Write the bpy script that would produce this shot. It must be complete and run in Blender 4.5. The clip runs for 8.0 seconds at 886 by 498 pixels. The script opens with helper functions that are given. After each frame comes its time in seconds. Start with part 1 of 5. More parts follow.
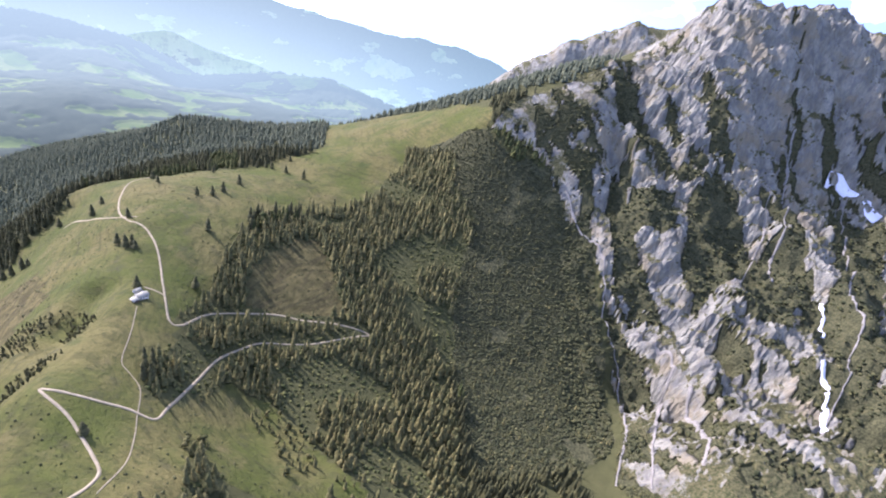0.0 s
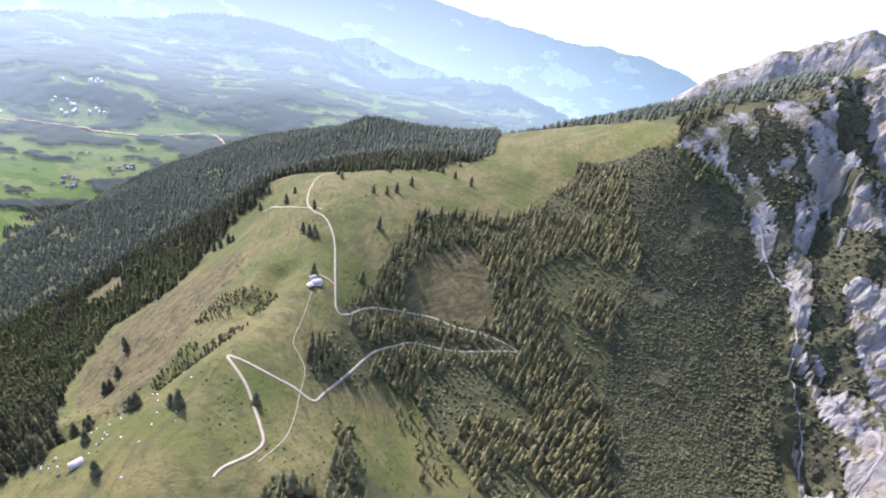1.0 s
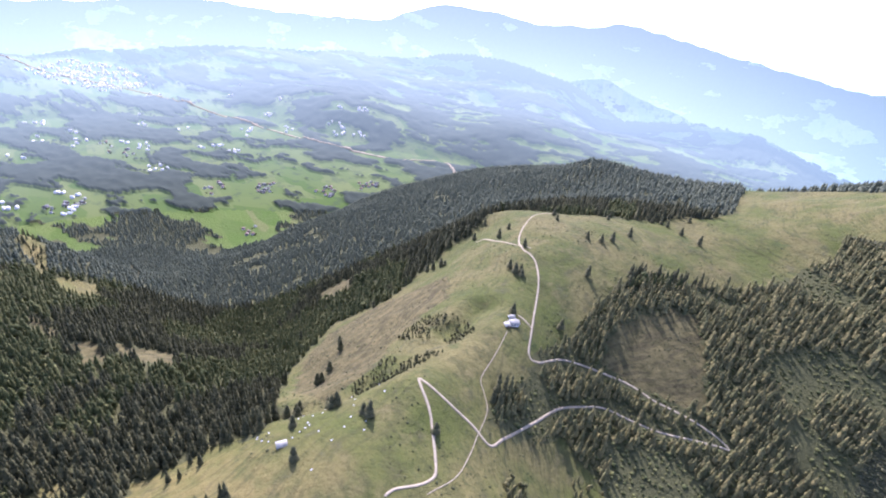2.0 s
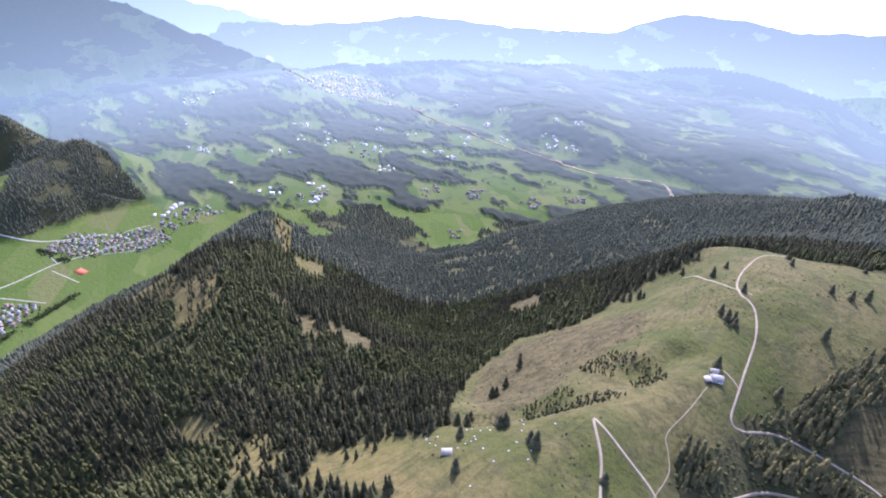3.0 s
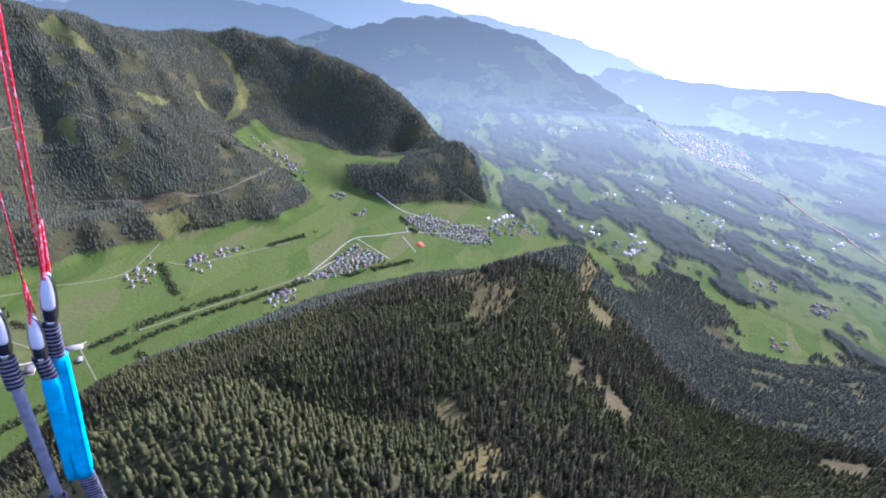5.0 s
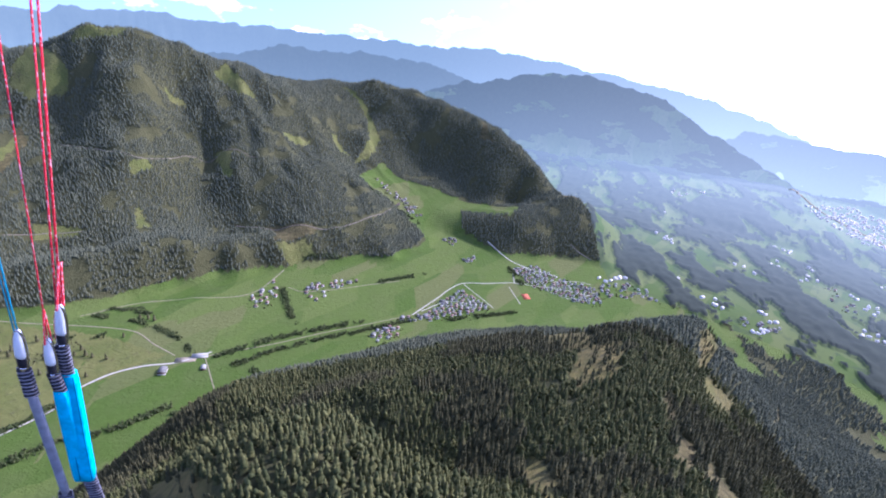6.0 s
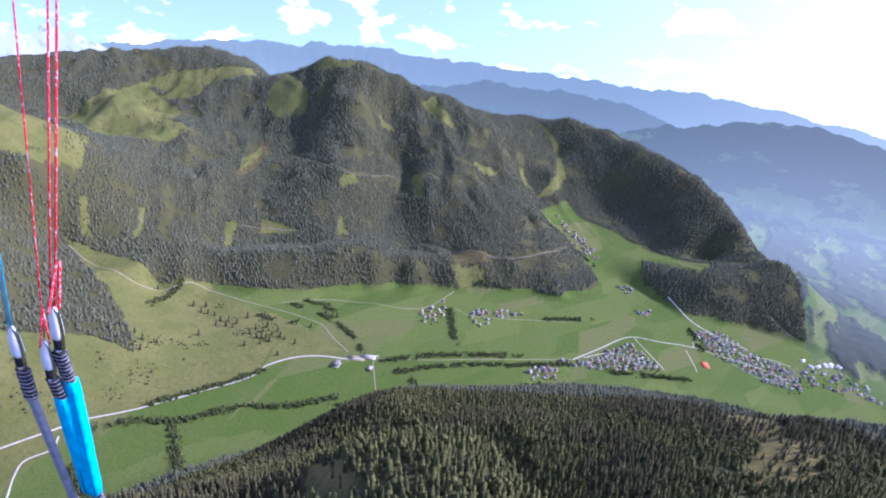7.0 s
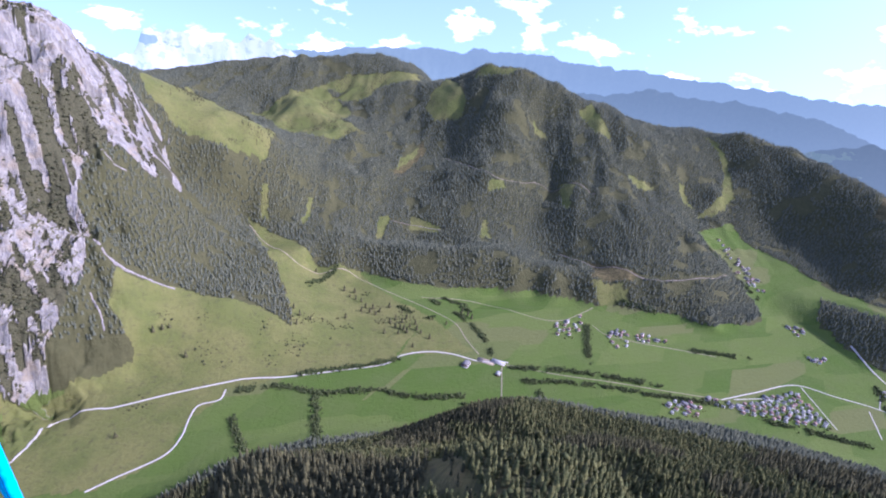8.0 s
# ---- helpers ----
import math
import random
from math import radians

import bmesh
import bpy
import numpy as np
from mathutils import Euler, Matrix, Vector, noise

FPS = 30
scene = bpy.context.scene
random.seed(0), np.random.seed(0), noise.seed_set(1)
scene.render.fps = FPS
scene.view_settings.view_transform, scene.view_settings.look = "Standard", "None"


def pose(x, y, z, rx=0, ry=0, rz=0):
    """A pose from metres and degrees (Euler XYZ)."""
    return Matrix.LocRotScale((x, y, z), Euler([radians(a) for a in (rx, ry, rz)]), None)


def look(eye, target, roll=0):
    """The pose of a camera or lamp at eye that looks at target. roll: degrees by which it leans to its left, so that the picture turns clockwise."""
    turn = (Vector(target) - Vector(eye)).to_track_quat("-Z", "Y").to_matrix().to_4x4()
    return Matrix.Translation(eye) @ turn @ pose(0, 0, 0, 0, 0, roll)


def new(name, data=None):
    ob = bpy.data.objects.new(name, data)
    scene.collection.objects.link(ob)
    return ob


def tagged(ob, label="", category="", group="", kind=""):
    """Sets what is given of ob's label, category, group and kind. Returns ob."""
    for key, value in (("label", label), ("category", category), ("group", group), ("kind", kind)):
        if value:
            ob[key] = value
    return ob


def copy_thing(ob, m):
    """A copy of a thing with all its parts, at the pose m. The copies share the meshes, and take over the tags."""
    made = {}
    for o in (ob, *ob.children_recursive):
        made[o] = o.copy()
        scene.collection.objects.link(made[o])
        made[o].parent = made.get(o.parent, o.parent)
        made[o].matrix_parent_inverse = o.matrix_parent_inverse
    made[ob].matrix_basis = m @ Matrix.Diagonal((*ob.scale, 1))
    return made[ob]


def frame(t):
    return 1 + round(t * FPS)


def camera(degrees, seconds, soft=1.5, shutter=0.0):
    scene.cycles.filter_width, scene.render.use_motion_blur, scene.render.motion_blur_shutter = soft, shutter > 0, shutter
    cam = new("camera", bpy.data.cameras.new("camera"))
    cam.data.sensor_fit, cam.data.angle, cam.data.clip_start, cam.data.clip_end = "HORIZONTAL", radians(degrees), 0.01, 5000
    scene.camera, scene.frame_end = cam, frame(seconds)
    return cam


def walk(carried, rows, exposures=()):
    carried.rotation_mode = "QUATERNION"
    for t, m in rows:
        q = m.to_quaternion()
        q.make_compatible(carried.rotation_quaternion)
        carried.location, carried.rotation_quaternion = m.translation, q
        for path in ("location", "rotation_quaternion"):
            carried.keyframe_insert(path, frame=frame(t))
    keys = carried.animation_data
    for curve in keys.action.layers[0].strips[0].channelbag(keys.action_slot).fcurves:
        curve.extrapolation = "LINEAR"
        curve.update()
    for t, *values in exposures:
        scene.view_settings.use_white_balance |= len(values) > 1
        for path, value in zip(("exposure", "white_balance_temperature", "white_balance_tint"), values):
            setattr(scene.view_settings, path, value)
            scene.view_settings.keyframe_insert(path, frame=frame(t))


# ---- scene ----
# ---- camera ----
cam = camera(79.7, 8.0, soft=2.0)
# seconds, place (x, y, z), heading, pitch, lean
PATH = [
    (0, 28.00, -44.00, 1095.00, -2.22, -27.20, 13.03),
    (0.5, 22.50, -36.00, 1095.44, 8.78, -29.35, 11.33),
    (1, 17.00, -28.50, 1095.88, 16.33, -30.02, 11.15),
    (1.5, 11.70, -21.00, 1096.32, 26.73, -29.35, 11.41),
    (1.7, 9.80, -18.40, 1096.50, 33.71, -29.55, 9.40),
    (2.1, 6.64, -12.25, 1097.48, 44.59, -29.97, 7.22),
    (2.45, 4.00, -7.60, 1098.30, 54.11, -30.33, 5.32),
    (2.65, 2.10, -2.60, 1098.60, 59.60, -30.55, 4.20),
    (2.8, 1.00, 0.00, 1099.00, 63.63, -30.70, 3.41),
    (2.9, 0.66, -0.08, 1099.55, 65.25, -30.63, 2.99),
    (3, 0.47, -0.26, 1099.93, 66.78, -30.56, 2.61),
    (3.5, 0.39, -0.22, 1099.94, 78.18, -30.23, 2.68),
    (4, 0.32, -0.17, 1099.96, 84.58, -30.37, 5.01),
    (4.5, 0.22, -0.09, 1099.97, 94.79, -29.55, 5.17),
    (4.7, 0.21, -0.05, 1099.99, 99.23, -29.20, 5.41),
    (5.8, 0.18, 0.11, 1100.09, 112.31, -25.23, 6.25),
    (6, 0.14, 0.19, 1100.10, 116.90, -24.39, 5.86),
    (6.5, -0.10, 0.16, 1100.03, 128.54, -24.41, 6.19),
    (7, -0.16, 0.19, 1100.05, 137.27, -22.75, 6.37),
    (7.5, -0.25, 0.03, 1099.93, 143.94, -23.02, 7.50),
    (8, -0.53, 0.20, 1100.12, 153.67, -23.66, 5.67),
]
walk(cam, [(t, pose(x, y, z, 90 + p, 0, h) @ pose(0, 0, 0, 0, 0, r)) for t, x, y, z, h, p, r in PATH],
     exposures=[(0.0, 1.92, 5550, 35), (1.5, 2.12, 5380, 40), (3.0, 1.82, 5240, 45), (6.0, 1.60, 5060, 44), (8.0, 1.52, 5060, 49)])


# ---- sky and sun ----
SUN_AZ, SUN_EL = 57.0, 35.5  # degrees left of north, above the horizon
world = bpy.data.worlds.new("sky")
scene.world = world
world.use_nodes = True
wt = world.node_tree
wt.nodes.clear()


def wnode(kind, **kw):
    n = wt.nodes.new(kind)
    for k, v in kw.items():
        n.inputs[k.replace("_", " ")].default_value = v
    return n


w_out = wnode("ShaderNodeOutputWorld")
w_bg = wnode("ShaderNodeBackground")
w_sky = wnode("ShaderNodeTexSky")
w_sky.sky_type, w_sky.sun_disc = "NISHITA", False
w_sky.sun_elevation, w_sky.sun_rotation = radians(SUN_EL), radians(-SUN_AZ)
w_sky.altitude, w_sky.dust_density, w_sky.air_density = 1200, 3.2, 1.0
w_co = wnode("ShaderNodeTexCoord")
w_up = wnode("ShaderNodeVectorMath")
w_up.operation = "ADD"
w_up.inputs[1].default_value = (0, 0, 0.36)
w_nrm = wnode("ShaderNodeVectorMath")
w_nrm.operation = "NORMALIZE"
wt.links.new(w_co.outputs["Generated"], w_up.inputs[0])
wt.links.new(w_up.outputs[0], w_nrm.inputs[0])
wt.links.new(w_nrm.outputs[0], w_sky.inputs[0])
# fair-weather clouds low over the far ranges
w_map = wnode("ShaderNodeMapping")
w_map.inputs["Scale"].default_value = (7.0, 7.0, 17.0)
w_cloud = wnode("ShaderNodeTexNoise", Scale=1.6, Detail=7.0, Roughness=0.55)
w_ramp = wnode("ShaderNodeValToRGB")
w_ramp.color_ramp.elements[0].position = 0.56
w_ramp.color_ramp.elements[1].position = 0.72
w_mix = wnode("ShaderNodeMix")
w_mix.data_type = "RGBA"
w_mix.inputs[7].default_value = (9.0, 9.0, 9.2, 1)
wt.links.new(w_nrm.outputs[0], w_map.inputs[0])
wt.links.new(w_map.outputs[0], w_cloud.inputs["Vector"])
wt.links.new(w_cloud.outputs["Fac"], w_ramp.inputs[0])
wt.links.new(w_ramp.outputs[0], w_mix.inputs[0])
wt.links.new(w_sky.outputs[0], w_mix.inputs[6])
wt.links.new(w_mix.outputs[2], w_bg.inputs["Color"])
w_bg.inputs["Strength"].default_value = 0.15
wt.links.new(w_bg.outputs[0], w_out.inputs[0])

sun = new("sun", bpy.data.lights.new("sun", "SUN"))
sun.data.energy, sun.data.angle, sun.data.color = 2.6, radians(0.6), (1.0, 0.95, 0.86)
sun_way = Vector((-math.sin(radians(SUN_AZ)) * math.cos(radians(SUN_EL)), math.cos(radians(SUN_AZ)) * math.cos(radians(SUN_EL)), math.sin(radians(SUN_EL))))
sun.matrix_world = look(sun_way * 100, (0, 0, 0))


# ---- materials ----
class Shade:
    """A node material, written line by line."""

    def __init__(self, name, rough=0.9):
        self.m = bpy.data.materials.new(name)
        self.m.use_nodes = True
        self.t = self.m.node_tree
        self.b = self.t.nodes["Principled BSDF"]
        self.b.inputs["Roughness"].default_value = rough
        self.b.inputs["Specular IOR Level"].default_value = 0.06
        self.pos = self.node("ShaderNodeNewGeometry").outputs["Position"]

    def node(self, kind, **kw):
        n = self.t.nodes.new(kind)
        for k, v in kw.items():
            n.inputs[k.replace("_", " ")].default_value = v
        return n

    def put(self, value, socket):
        if isinstance(value, bpy.types.NodeSocket):
            self.t.links.new(value, socket)
        else:
            socket.default_value = value

    def noise(self, size, detail=4.0, rough=0.6, stretch=(1, 1, 1), vector=None):
        m = self.node("ShaderNodeMapping")
        m.inputs["Scale"].default_value = tuple(s / size for s in stretch)
        self.put(vector or self.pos, m.inputs[0])
        n = self.node("ShaderNodeTexNoise", Scale=1.0, Detail=detail, Roughness=rough)
        self.t.links.new(m.outputs[0], n.inputs["Vector"])
        return n.outputs["Fac"]

    def ramp(self, fac, lo, hi):
        n = self.node("ShaderNodeMapRange")
        n.inputs["From Min"].default_value, n.inputs["From Max"].default_value = lo, hi
        n.interpolation_type = "SMOOTHSTEP"
        self.put(fac, n.inputs["Value"])
        return n.outputs[0]

    def calc(self, op, a, b=0.0):
        n = self.node("ShaderNodeMath")
        n.operation = op
        self.put(a, n.inputs[0])
        self.put(b, n.inputs[1])
        return n.outputs[0]

    def mix(self, fac, a, b, mode="MIX"):
        n = self.node("ShaderNodeMix")
        n.data_type, n.blend_type = "RGBA", mode
        self.put(fac, n.inputs[0])
        self.put(a if isinstance(a, bpy.types.NodeSocket) else (*a, 1), n.inputs[6])
        self.put(b if isinstance(b, bpy.types.NodeSocket) else (*b, 1), n.inputs[7])
        return n.outputs[2]

    def attr(self, name, channel=None):
        n = self.node("ShaderNodeAttribute")
        n.attribute_name = name
        if channel is None:
            return n.outputs["Fac"]
        s = self.node("ShaderNodeSeparateColor")
        self.t.links.new(n.outputs["Color"], s.inputs[0])
        return s.outputs[channel]

    def island(self):
        return self.node("ShaderNodeNewGeometry").outputs["Random Per Island"]

    def own(self):
        return self.node("ShaderNodeObjectInfo").outputs["Random"]

    def bump(self, height, dist, strength=1.0):
        n = self.node("ShaderNodeBump", Strength=strength, Distance=dist)
        self.put(height, n.inputs["Height"])
        self.t.links.new(n.outputs[0], self.b.inputs["Normal"])

    def done(self, colour, rough=None, metal=None):
        self.put(colour if isinstance(colour, bpy.types.NodeSocket) else (*colour, 1), self.b.inputs["Base Color"])
        if rough is not None:
            self.put(rough, self.b.inputs["Roughness"])
        if metal is not None:
            self.put(metal, self.b.inputs["Metallic"])
        return self.m


def plain(name, colour, rough=0.8, vary=0.25, size=2.0, metal=0.0):
    """A paint or stone with mottling at two sizes."""
    s = Shade(name, rough)
    a = s.ramp(s.noise(size), 0.3, 0.7)
    b = s.ramp(s.noise(size / 9), 0.3, 0.7)
    f = s.calc("ADD", s.calc("MULTIPLY", a, 0.6), s.calc("MULTIPLY", b, 0.4))
    lo, hi = tuple(c * (1 - vary) for c in colour), tuple(min(1, c * (1 + vary)) for c in colour)
    return s.done(s.mix(f, lo, hi), metal=metal)


def ground_material(name):
    s = Shade(name, 0.95)
    n1, n2, n3 = s.noise(90, 5), s.noise(16, 5), s.noise(3.0, 4)
    rag = s.calc("MULTIPLY", s.calc("ADD", s.calc("SUBTRACT", n1, 0.5), s.calc("SUBTRACT", n2, 0.5)), 0.9)

    def cover(attr, channel):
        return s.ramp(s.calc("ADD", s.attr(attr, channel), rag), 0.40, 0.60)

    floor_wood = s.mix(n2, (0.044, 0.048, 0.018), (0.090, 0.086, 0.032))
    grass = s.mix(s.ramp(n1, 0.35, 0.65), (0.072, 0.084, 0.018), (0.128, 0.112, 0.037))
    grass = s.mix(s.calc("MULTIPLY", s.ramp(n3, 0.45, 0.75), 0.55), grass, (0.058, 0.066, 0.018))
    worn = s.noise(34, 6, 0.7)
    grass = s.mix(s.calc("MULTIPLY", s.ramp(worn, 0.52, 0.68), 0.6), grass, (0.134, 0.112, 0.044))
    rough_turf = s.noise(7, 8, 0.75, (1, 1, 2))
    grass = s.mix(s.calc("MULTIPLY", s.ramp(rough_turf, 0.50, 0.64), 0.6), grass, (0.046, 0.050, 0.017))
    lush = s.noise(48, 5, 0.65, (1, 1.4, 1))
    grass = s.mix(s.calc("MULTIPLY", s.ramp(lush, 0.54, 0.70), 0.7), grass, (0.050, 0.064, 0.018))
    dry = s.node("ShaderNodeAttribute")
    dry.attribute_name = "cover2"
    straw = s.mix(s.ramp(n2, 0.35, 0.65), (0.118, 0.106, 0.030), (0.185, 0.142, 0.046))
    grass = s.mix(s.calc("MULTIPLY", dry.outputs["Alpha"], 0.68), grass, straw)
    tread = s.noise(4.0, 4, 0.6, (0.10, 0.10, 2.2))
    grass = s.mix(s.calc("MULTIPLY", s.ramp(tread, 0.50, 0.62), 0.45), grass, (0.050, 0.050, 0.018))
    scrub = s.mix(s.ramp(n3, 0.35, 0.65), (0.040, 0.044, 0.020), (0.090, 0.084, 0.038))
    bare = s.mix(s.ramp(n2, 0.35, 0.65), (0.066, 0.059, 0.021), (0.116, 0.099, 0.036))
    band = s.noise(22, 7, 0.68, (1.0, 1.0, 0.30))
    crack = s.noise(9.0, 7, 0.75, (1.0, 1.0, 0.40))
    rock = s.mix(s.ramp(band, 0.34, 0.66), (0.190, 0.178, 0.128), (0.355, 0.338, 0.247))
    rock = s.mix(s.calc("MULTIPLY", s.ramp(crack, 0.45, 0.62), 0.62), rock, (0.150, 0.150, 0.140))
    rock = s.mix(s.calc("MULTIPLY", s.ramp(s.noise(60, 6, 0.65), 0.50, 0.62), 0.7), rock, (0.270, 0.225, 0.130))
    steep = s.node("ShaderNodeSeparateXYZ")
    s.t.links.new(s.node("ShaderNodeNewGeometry").outputs["Normal"], steep.inputs[0])
    ledge = s.calc("ADD", steep.outputs[2], s.calc("MULTIPLY", s.calc("SUBTRACT", s.noise(45, 8, 0.72, (1, 0.6, 1)), 0.5), 1.9))
    turf = s.mix(s.ramp(n3, 0.35, 0.65), (0.060, 0.066, 0.026), (0.150, 0.134, 0.058))
    rock = s.mix(s.ramp(ledge, 0.70, 0.84), rock, turf)
    strips = s.node("ShaderNodeMapping")
    strips.inputs["Rotation"].default_value = (0, 0, radians(27))
    strips.inputs["Scale"].default_value = (1 / 330, 1 / 120, 0)
    s.t.links.new(s.pos, strips.inputs[0])
    plots = s.node("ShaderNodeTexVoronoi", Scale=1.0, Randomness=0.75)
    plots.distance = "CHEBYCHEV"
    s.t.links.new(strips.outputs[0], plots.inputs["Vector"])
    plot = s.node("ShaderNodeSeparateColor")
    s.t.links.new(plots.outputs["Color"], plot.inputs[0])
    field = s.mix(plot.outputs[0], (0.062, 0.102, 0.015), (0.098, 0.130, 0.026))
    field = s.mix(s.ramp(plot.outputs[1], 0.84, 0.87), field, (0.110, 0.122, 0.034))
    field = s.mix(s.calc("MULTIPLY", s.ramp(n1, 0.35, 0.75), 0.30), field, (0.100, 0.110, 0.036))
    c = s.mix(cover("cover", 0), floor_wood, grass)
    alp = s.mix(s.ramp(s.noise(140, 6, 0.6), 0.35, 0.65), (0.102, 0.116, 0.027), (0.140, 0.138, 0.038))
    c = s.mix(cover("cover2", 2), c, s.mix(s.calc("MULTIPLY", s.ramp(n2, 0.45, 0.75), 0.5), alp, (0.080, 0.086, 0.030)))
    c = s.mix(s.calc("MULTIPLY", s.ramp(s.noise(26, 7, 0.72, (1, 1, 2.5)), 0.55, 0.66), s.calc("MULTIPLY", s.attr("cover", 0), 0.5)), c, (0.062, 0.058, 0.028))
    c = s.mix(cover("cover", 1), c, scrub)
    bare = s.mix(s.calc("MULTIPLY", s.ramp(tread, 0.48, 0.60), 0.55), bare, (0.044, 0.038, 0.018))
    c = s.mix(cover("cover", 2), c, bare)
    c = s.mix(s.ramp(s.calc("ADD", s.attr("cover2", 0), rag), 0.40, 0.60), c, rock)
    c = s.mix(s.ramp(s.attr("cover2", 1), 0.4, 0.6), c, field)
    rough_rock = s.calc("MULTIPLY", s.attr("cover2", 0), s.calc("ADD", s.calc("MULTIPLY", band, 14.0), s.calc("MULTIPLY", crack, 6.0)))
    s.bump(s.calc("ADD", s.calc("ADD", s.calc("MULTIPLY", n2, 4.0), s.calc("MULTIPLY", rough_turf, 2.2)), rough_rock), 1.0, 0.9)
    return s.done(c)


def distance_material(name, haze, meadow=0.3, flat=1.0, clear=((0.076, 0.112, 0.032), (0.128, 0.146, 0.055)), mapped=False):
    """Far country: woods and meadows, with the valley's blue haze put in as emission that brightens towards the sun.
    mapped: woods where the land's own map has them; otherwise meadow is the share of open land."""
    s = Shade(name, 1.0)
    v = s.node("ShaderNodeMapping")
    v.inputs["Scale"].default_value = (1 / 330, 1 / 330, flat / 330)
    v.inputs["Rotation"].default_value = (0, 0, radians(31))
    s.t.links.new(s.pos, v.inputs[0])
    if mapped:
        rag = s.calc("MULTIPLY", s.calc("SUBTRACT", s.noise(60, 5, 0.65), 0.5), 0.7)
        open_land = s.ramp(s.calc("ADD", s.attr("wood"), rag), 0.60, 0.40)
    else:
        low = s.node("ShaderNodeSeparateXYZ")
        s.t.links.new(s.pos, low.inputs[0])
        n = s.noise(1.0, 5, 0.55, (1, 1, 1), v.outputs[0])
        n = s.calc("ADD", n, s.calc("MULTIPLY", s.ramp(low.outputs[2], 700, -100), 0.16))
        open_land = s.ramp(n, 0.78 - 0.5 * meadow, 0.80 - 0.5 * meadow)
    plots = s.node("ShaderNodeMapping")
    plots.inputs["Scale"].default_value = (1 / 190, 1 / 90, 1 / 300)
    plots.inputs["Rotation"].default_value = (0, 0, radians(24))
    s.t.links.new(s.pos, plots.inputs[0])
    cell = s.node("ShaderNodeTexVoronoi", Scale=1.0, Randomness=0.8)
    cell.distance = "CHEBYCHEV"
    s.t.links.new(plots.outputs[0], cell.inputs["Vector"])
    sep = s.node("ShaderNodeSeparateColor")
    s.t.links.new(cell.outputs["Color"], sep.inputs[0])
    wood = s.mix(s.noise(38, 5, 0.7), (0.018, 0.026, 0.018), (0.052, 0.060, 0.034))
    grass = s.mix(sep.outputs[1], *clear)
    grass = s.mix(s.calc("MULTIPLY", s.ramp(s.noise(70, 5, 0.7), 0.52, 0.62), 0.55), grass, (0.042, 0.058, 0.026))
    land_colour = s.mix(open_land, wood, grass)
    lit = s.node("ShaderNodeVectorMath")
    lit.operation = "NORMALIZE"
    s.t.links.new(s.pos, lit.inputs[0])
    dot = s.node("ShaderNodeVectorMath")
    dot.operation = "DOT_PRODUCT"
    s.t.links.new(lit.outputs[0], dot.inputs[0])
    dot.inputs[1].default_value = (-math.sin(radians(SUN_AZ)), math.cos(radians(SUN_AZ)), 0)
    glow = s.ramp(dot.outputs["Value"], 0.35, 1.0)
    # haze as emission from the land itself: blue, paler towards the sun's bearing
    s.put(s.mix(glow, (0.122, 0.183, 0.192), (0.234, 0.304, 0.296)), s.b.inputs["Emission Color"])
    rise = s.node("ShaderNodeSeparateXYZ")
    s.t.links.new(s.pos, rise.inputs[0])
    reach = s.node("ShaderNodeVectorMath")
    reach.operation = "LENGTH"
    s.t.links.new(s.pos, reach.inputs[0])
    # emitted haze grows with distance, and on the ranges towards their foot
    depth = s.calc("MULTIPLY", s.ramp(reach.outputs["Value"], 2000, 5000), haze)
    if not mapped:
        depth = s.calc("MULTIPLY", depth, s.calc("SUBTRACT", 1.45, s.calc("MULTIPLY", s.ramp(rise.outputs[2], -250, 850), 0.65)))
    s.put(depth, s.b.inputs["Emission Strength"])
    return s.done(land_colour)


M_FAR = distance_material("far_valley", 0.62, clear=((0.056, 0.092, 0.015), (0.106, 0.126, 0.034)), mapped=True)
M_GROUND = ground_material("alpine_ground")


def needle_material(name, dark, light):
    s = Shade(name, 0.9)
    r = s.island()
    c = s.mix(s.ramp(r, 0.0, 1.0), dark, light)
    c = s.mix(s.calc("MULTIPLY", s.ramp(s.noise(1.6, 3), 0.4, 0.7), 0.5), c, tuple(d * 0.55 for d in dark))
    return s.done(c)


M_SPRUCE = needle_material("spruce_needles", (0.043, 0.045, 0.020), (0.102, 0.096, 0.038))
# paler than M_SPRUCE: the haze over the farther woods, put into the needle colour
M_MOUNTAIN = needle_material("haze_paled_needles", (0.084, 0.096, 0.056), (0.126, 0.134, 0.072))
M_LARCH = needle_material("larch_needles", (0.086, 0.088, 0.033), (0.185, 0.158, 0.058))
M_LEAF = needle_material("broadleaf", (0.051, 0.060, 0.020), (0.118, 0.117, 0.037))
M_HEDGE = needle_material("hedge_leaves", (0.048, 0.064, 0.022), (0.098, 0.116, 0.036))
M_PINE = needle_material("dwarf_pine", (0.041, 0.046, 0.020), (0.084, 0.082, 0.032))
M_GRAVEL = plain("pale_gravel", (0.285, 0.24, 0.145), 0.95, 0.25, 6.0)
M_ROAD = plain("cream_road", (0.43, 0.40, 0.30), 0.95, 0.15, 8.0)
M_EARTH = plain("earth_road", (0.19, 0.165, 0.115), 0.95, 0.25, 5.0)
M_SCREE = plain("pale_scree", (0.225, 0.208, 0.165), 0.95, 0.3, 5.0)
M_SNOW = plain("old_snow", (0.74, 0.74, 0.72), 0.7, 0.1, 4.0)
M_WALL = plain("white_plaster", (0.74, 0.70, 0.58), 0.9, 0.12, 3.0)
M_TIMBER = plain("dark_timber", (0.115, 0.075, 0.045), 0.85, 0.3, 1.5)
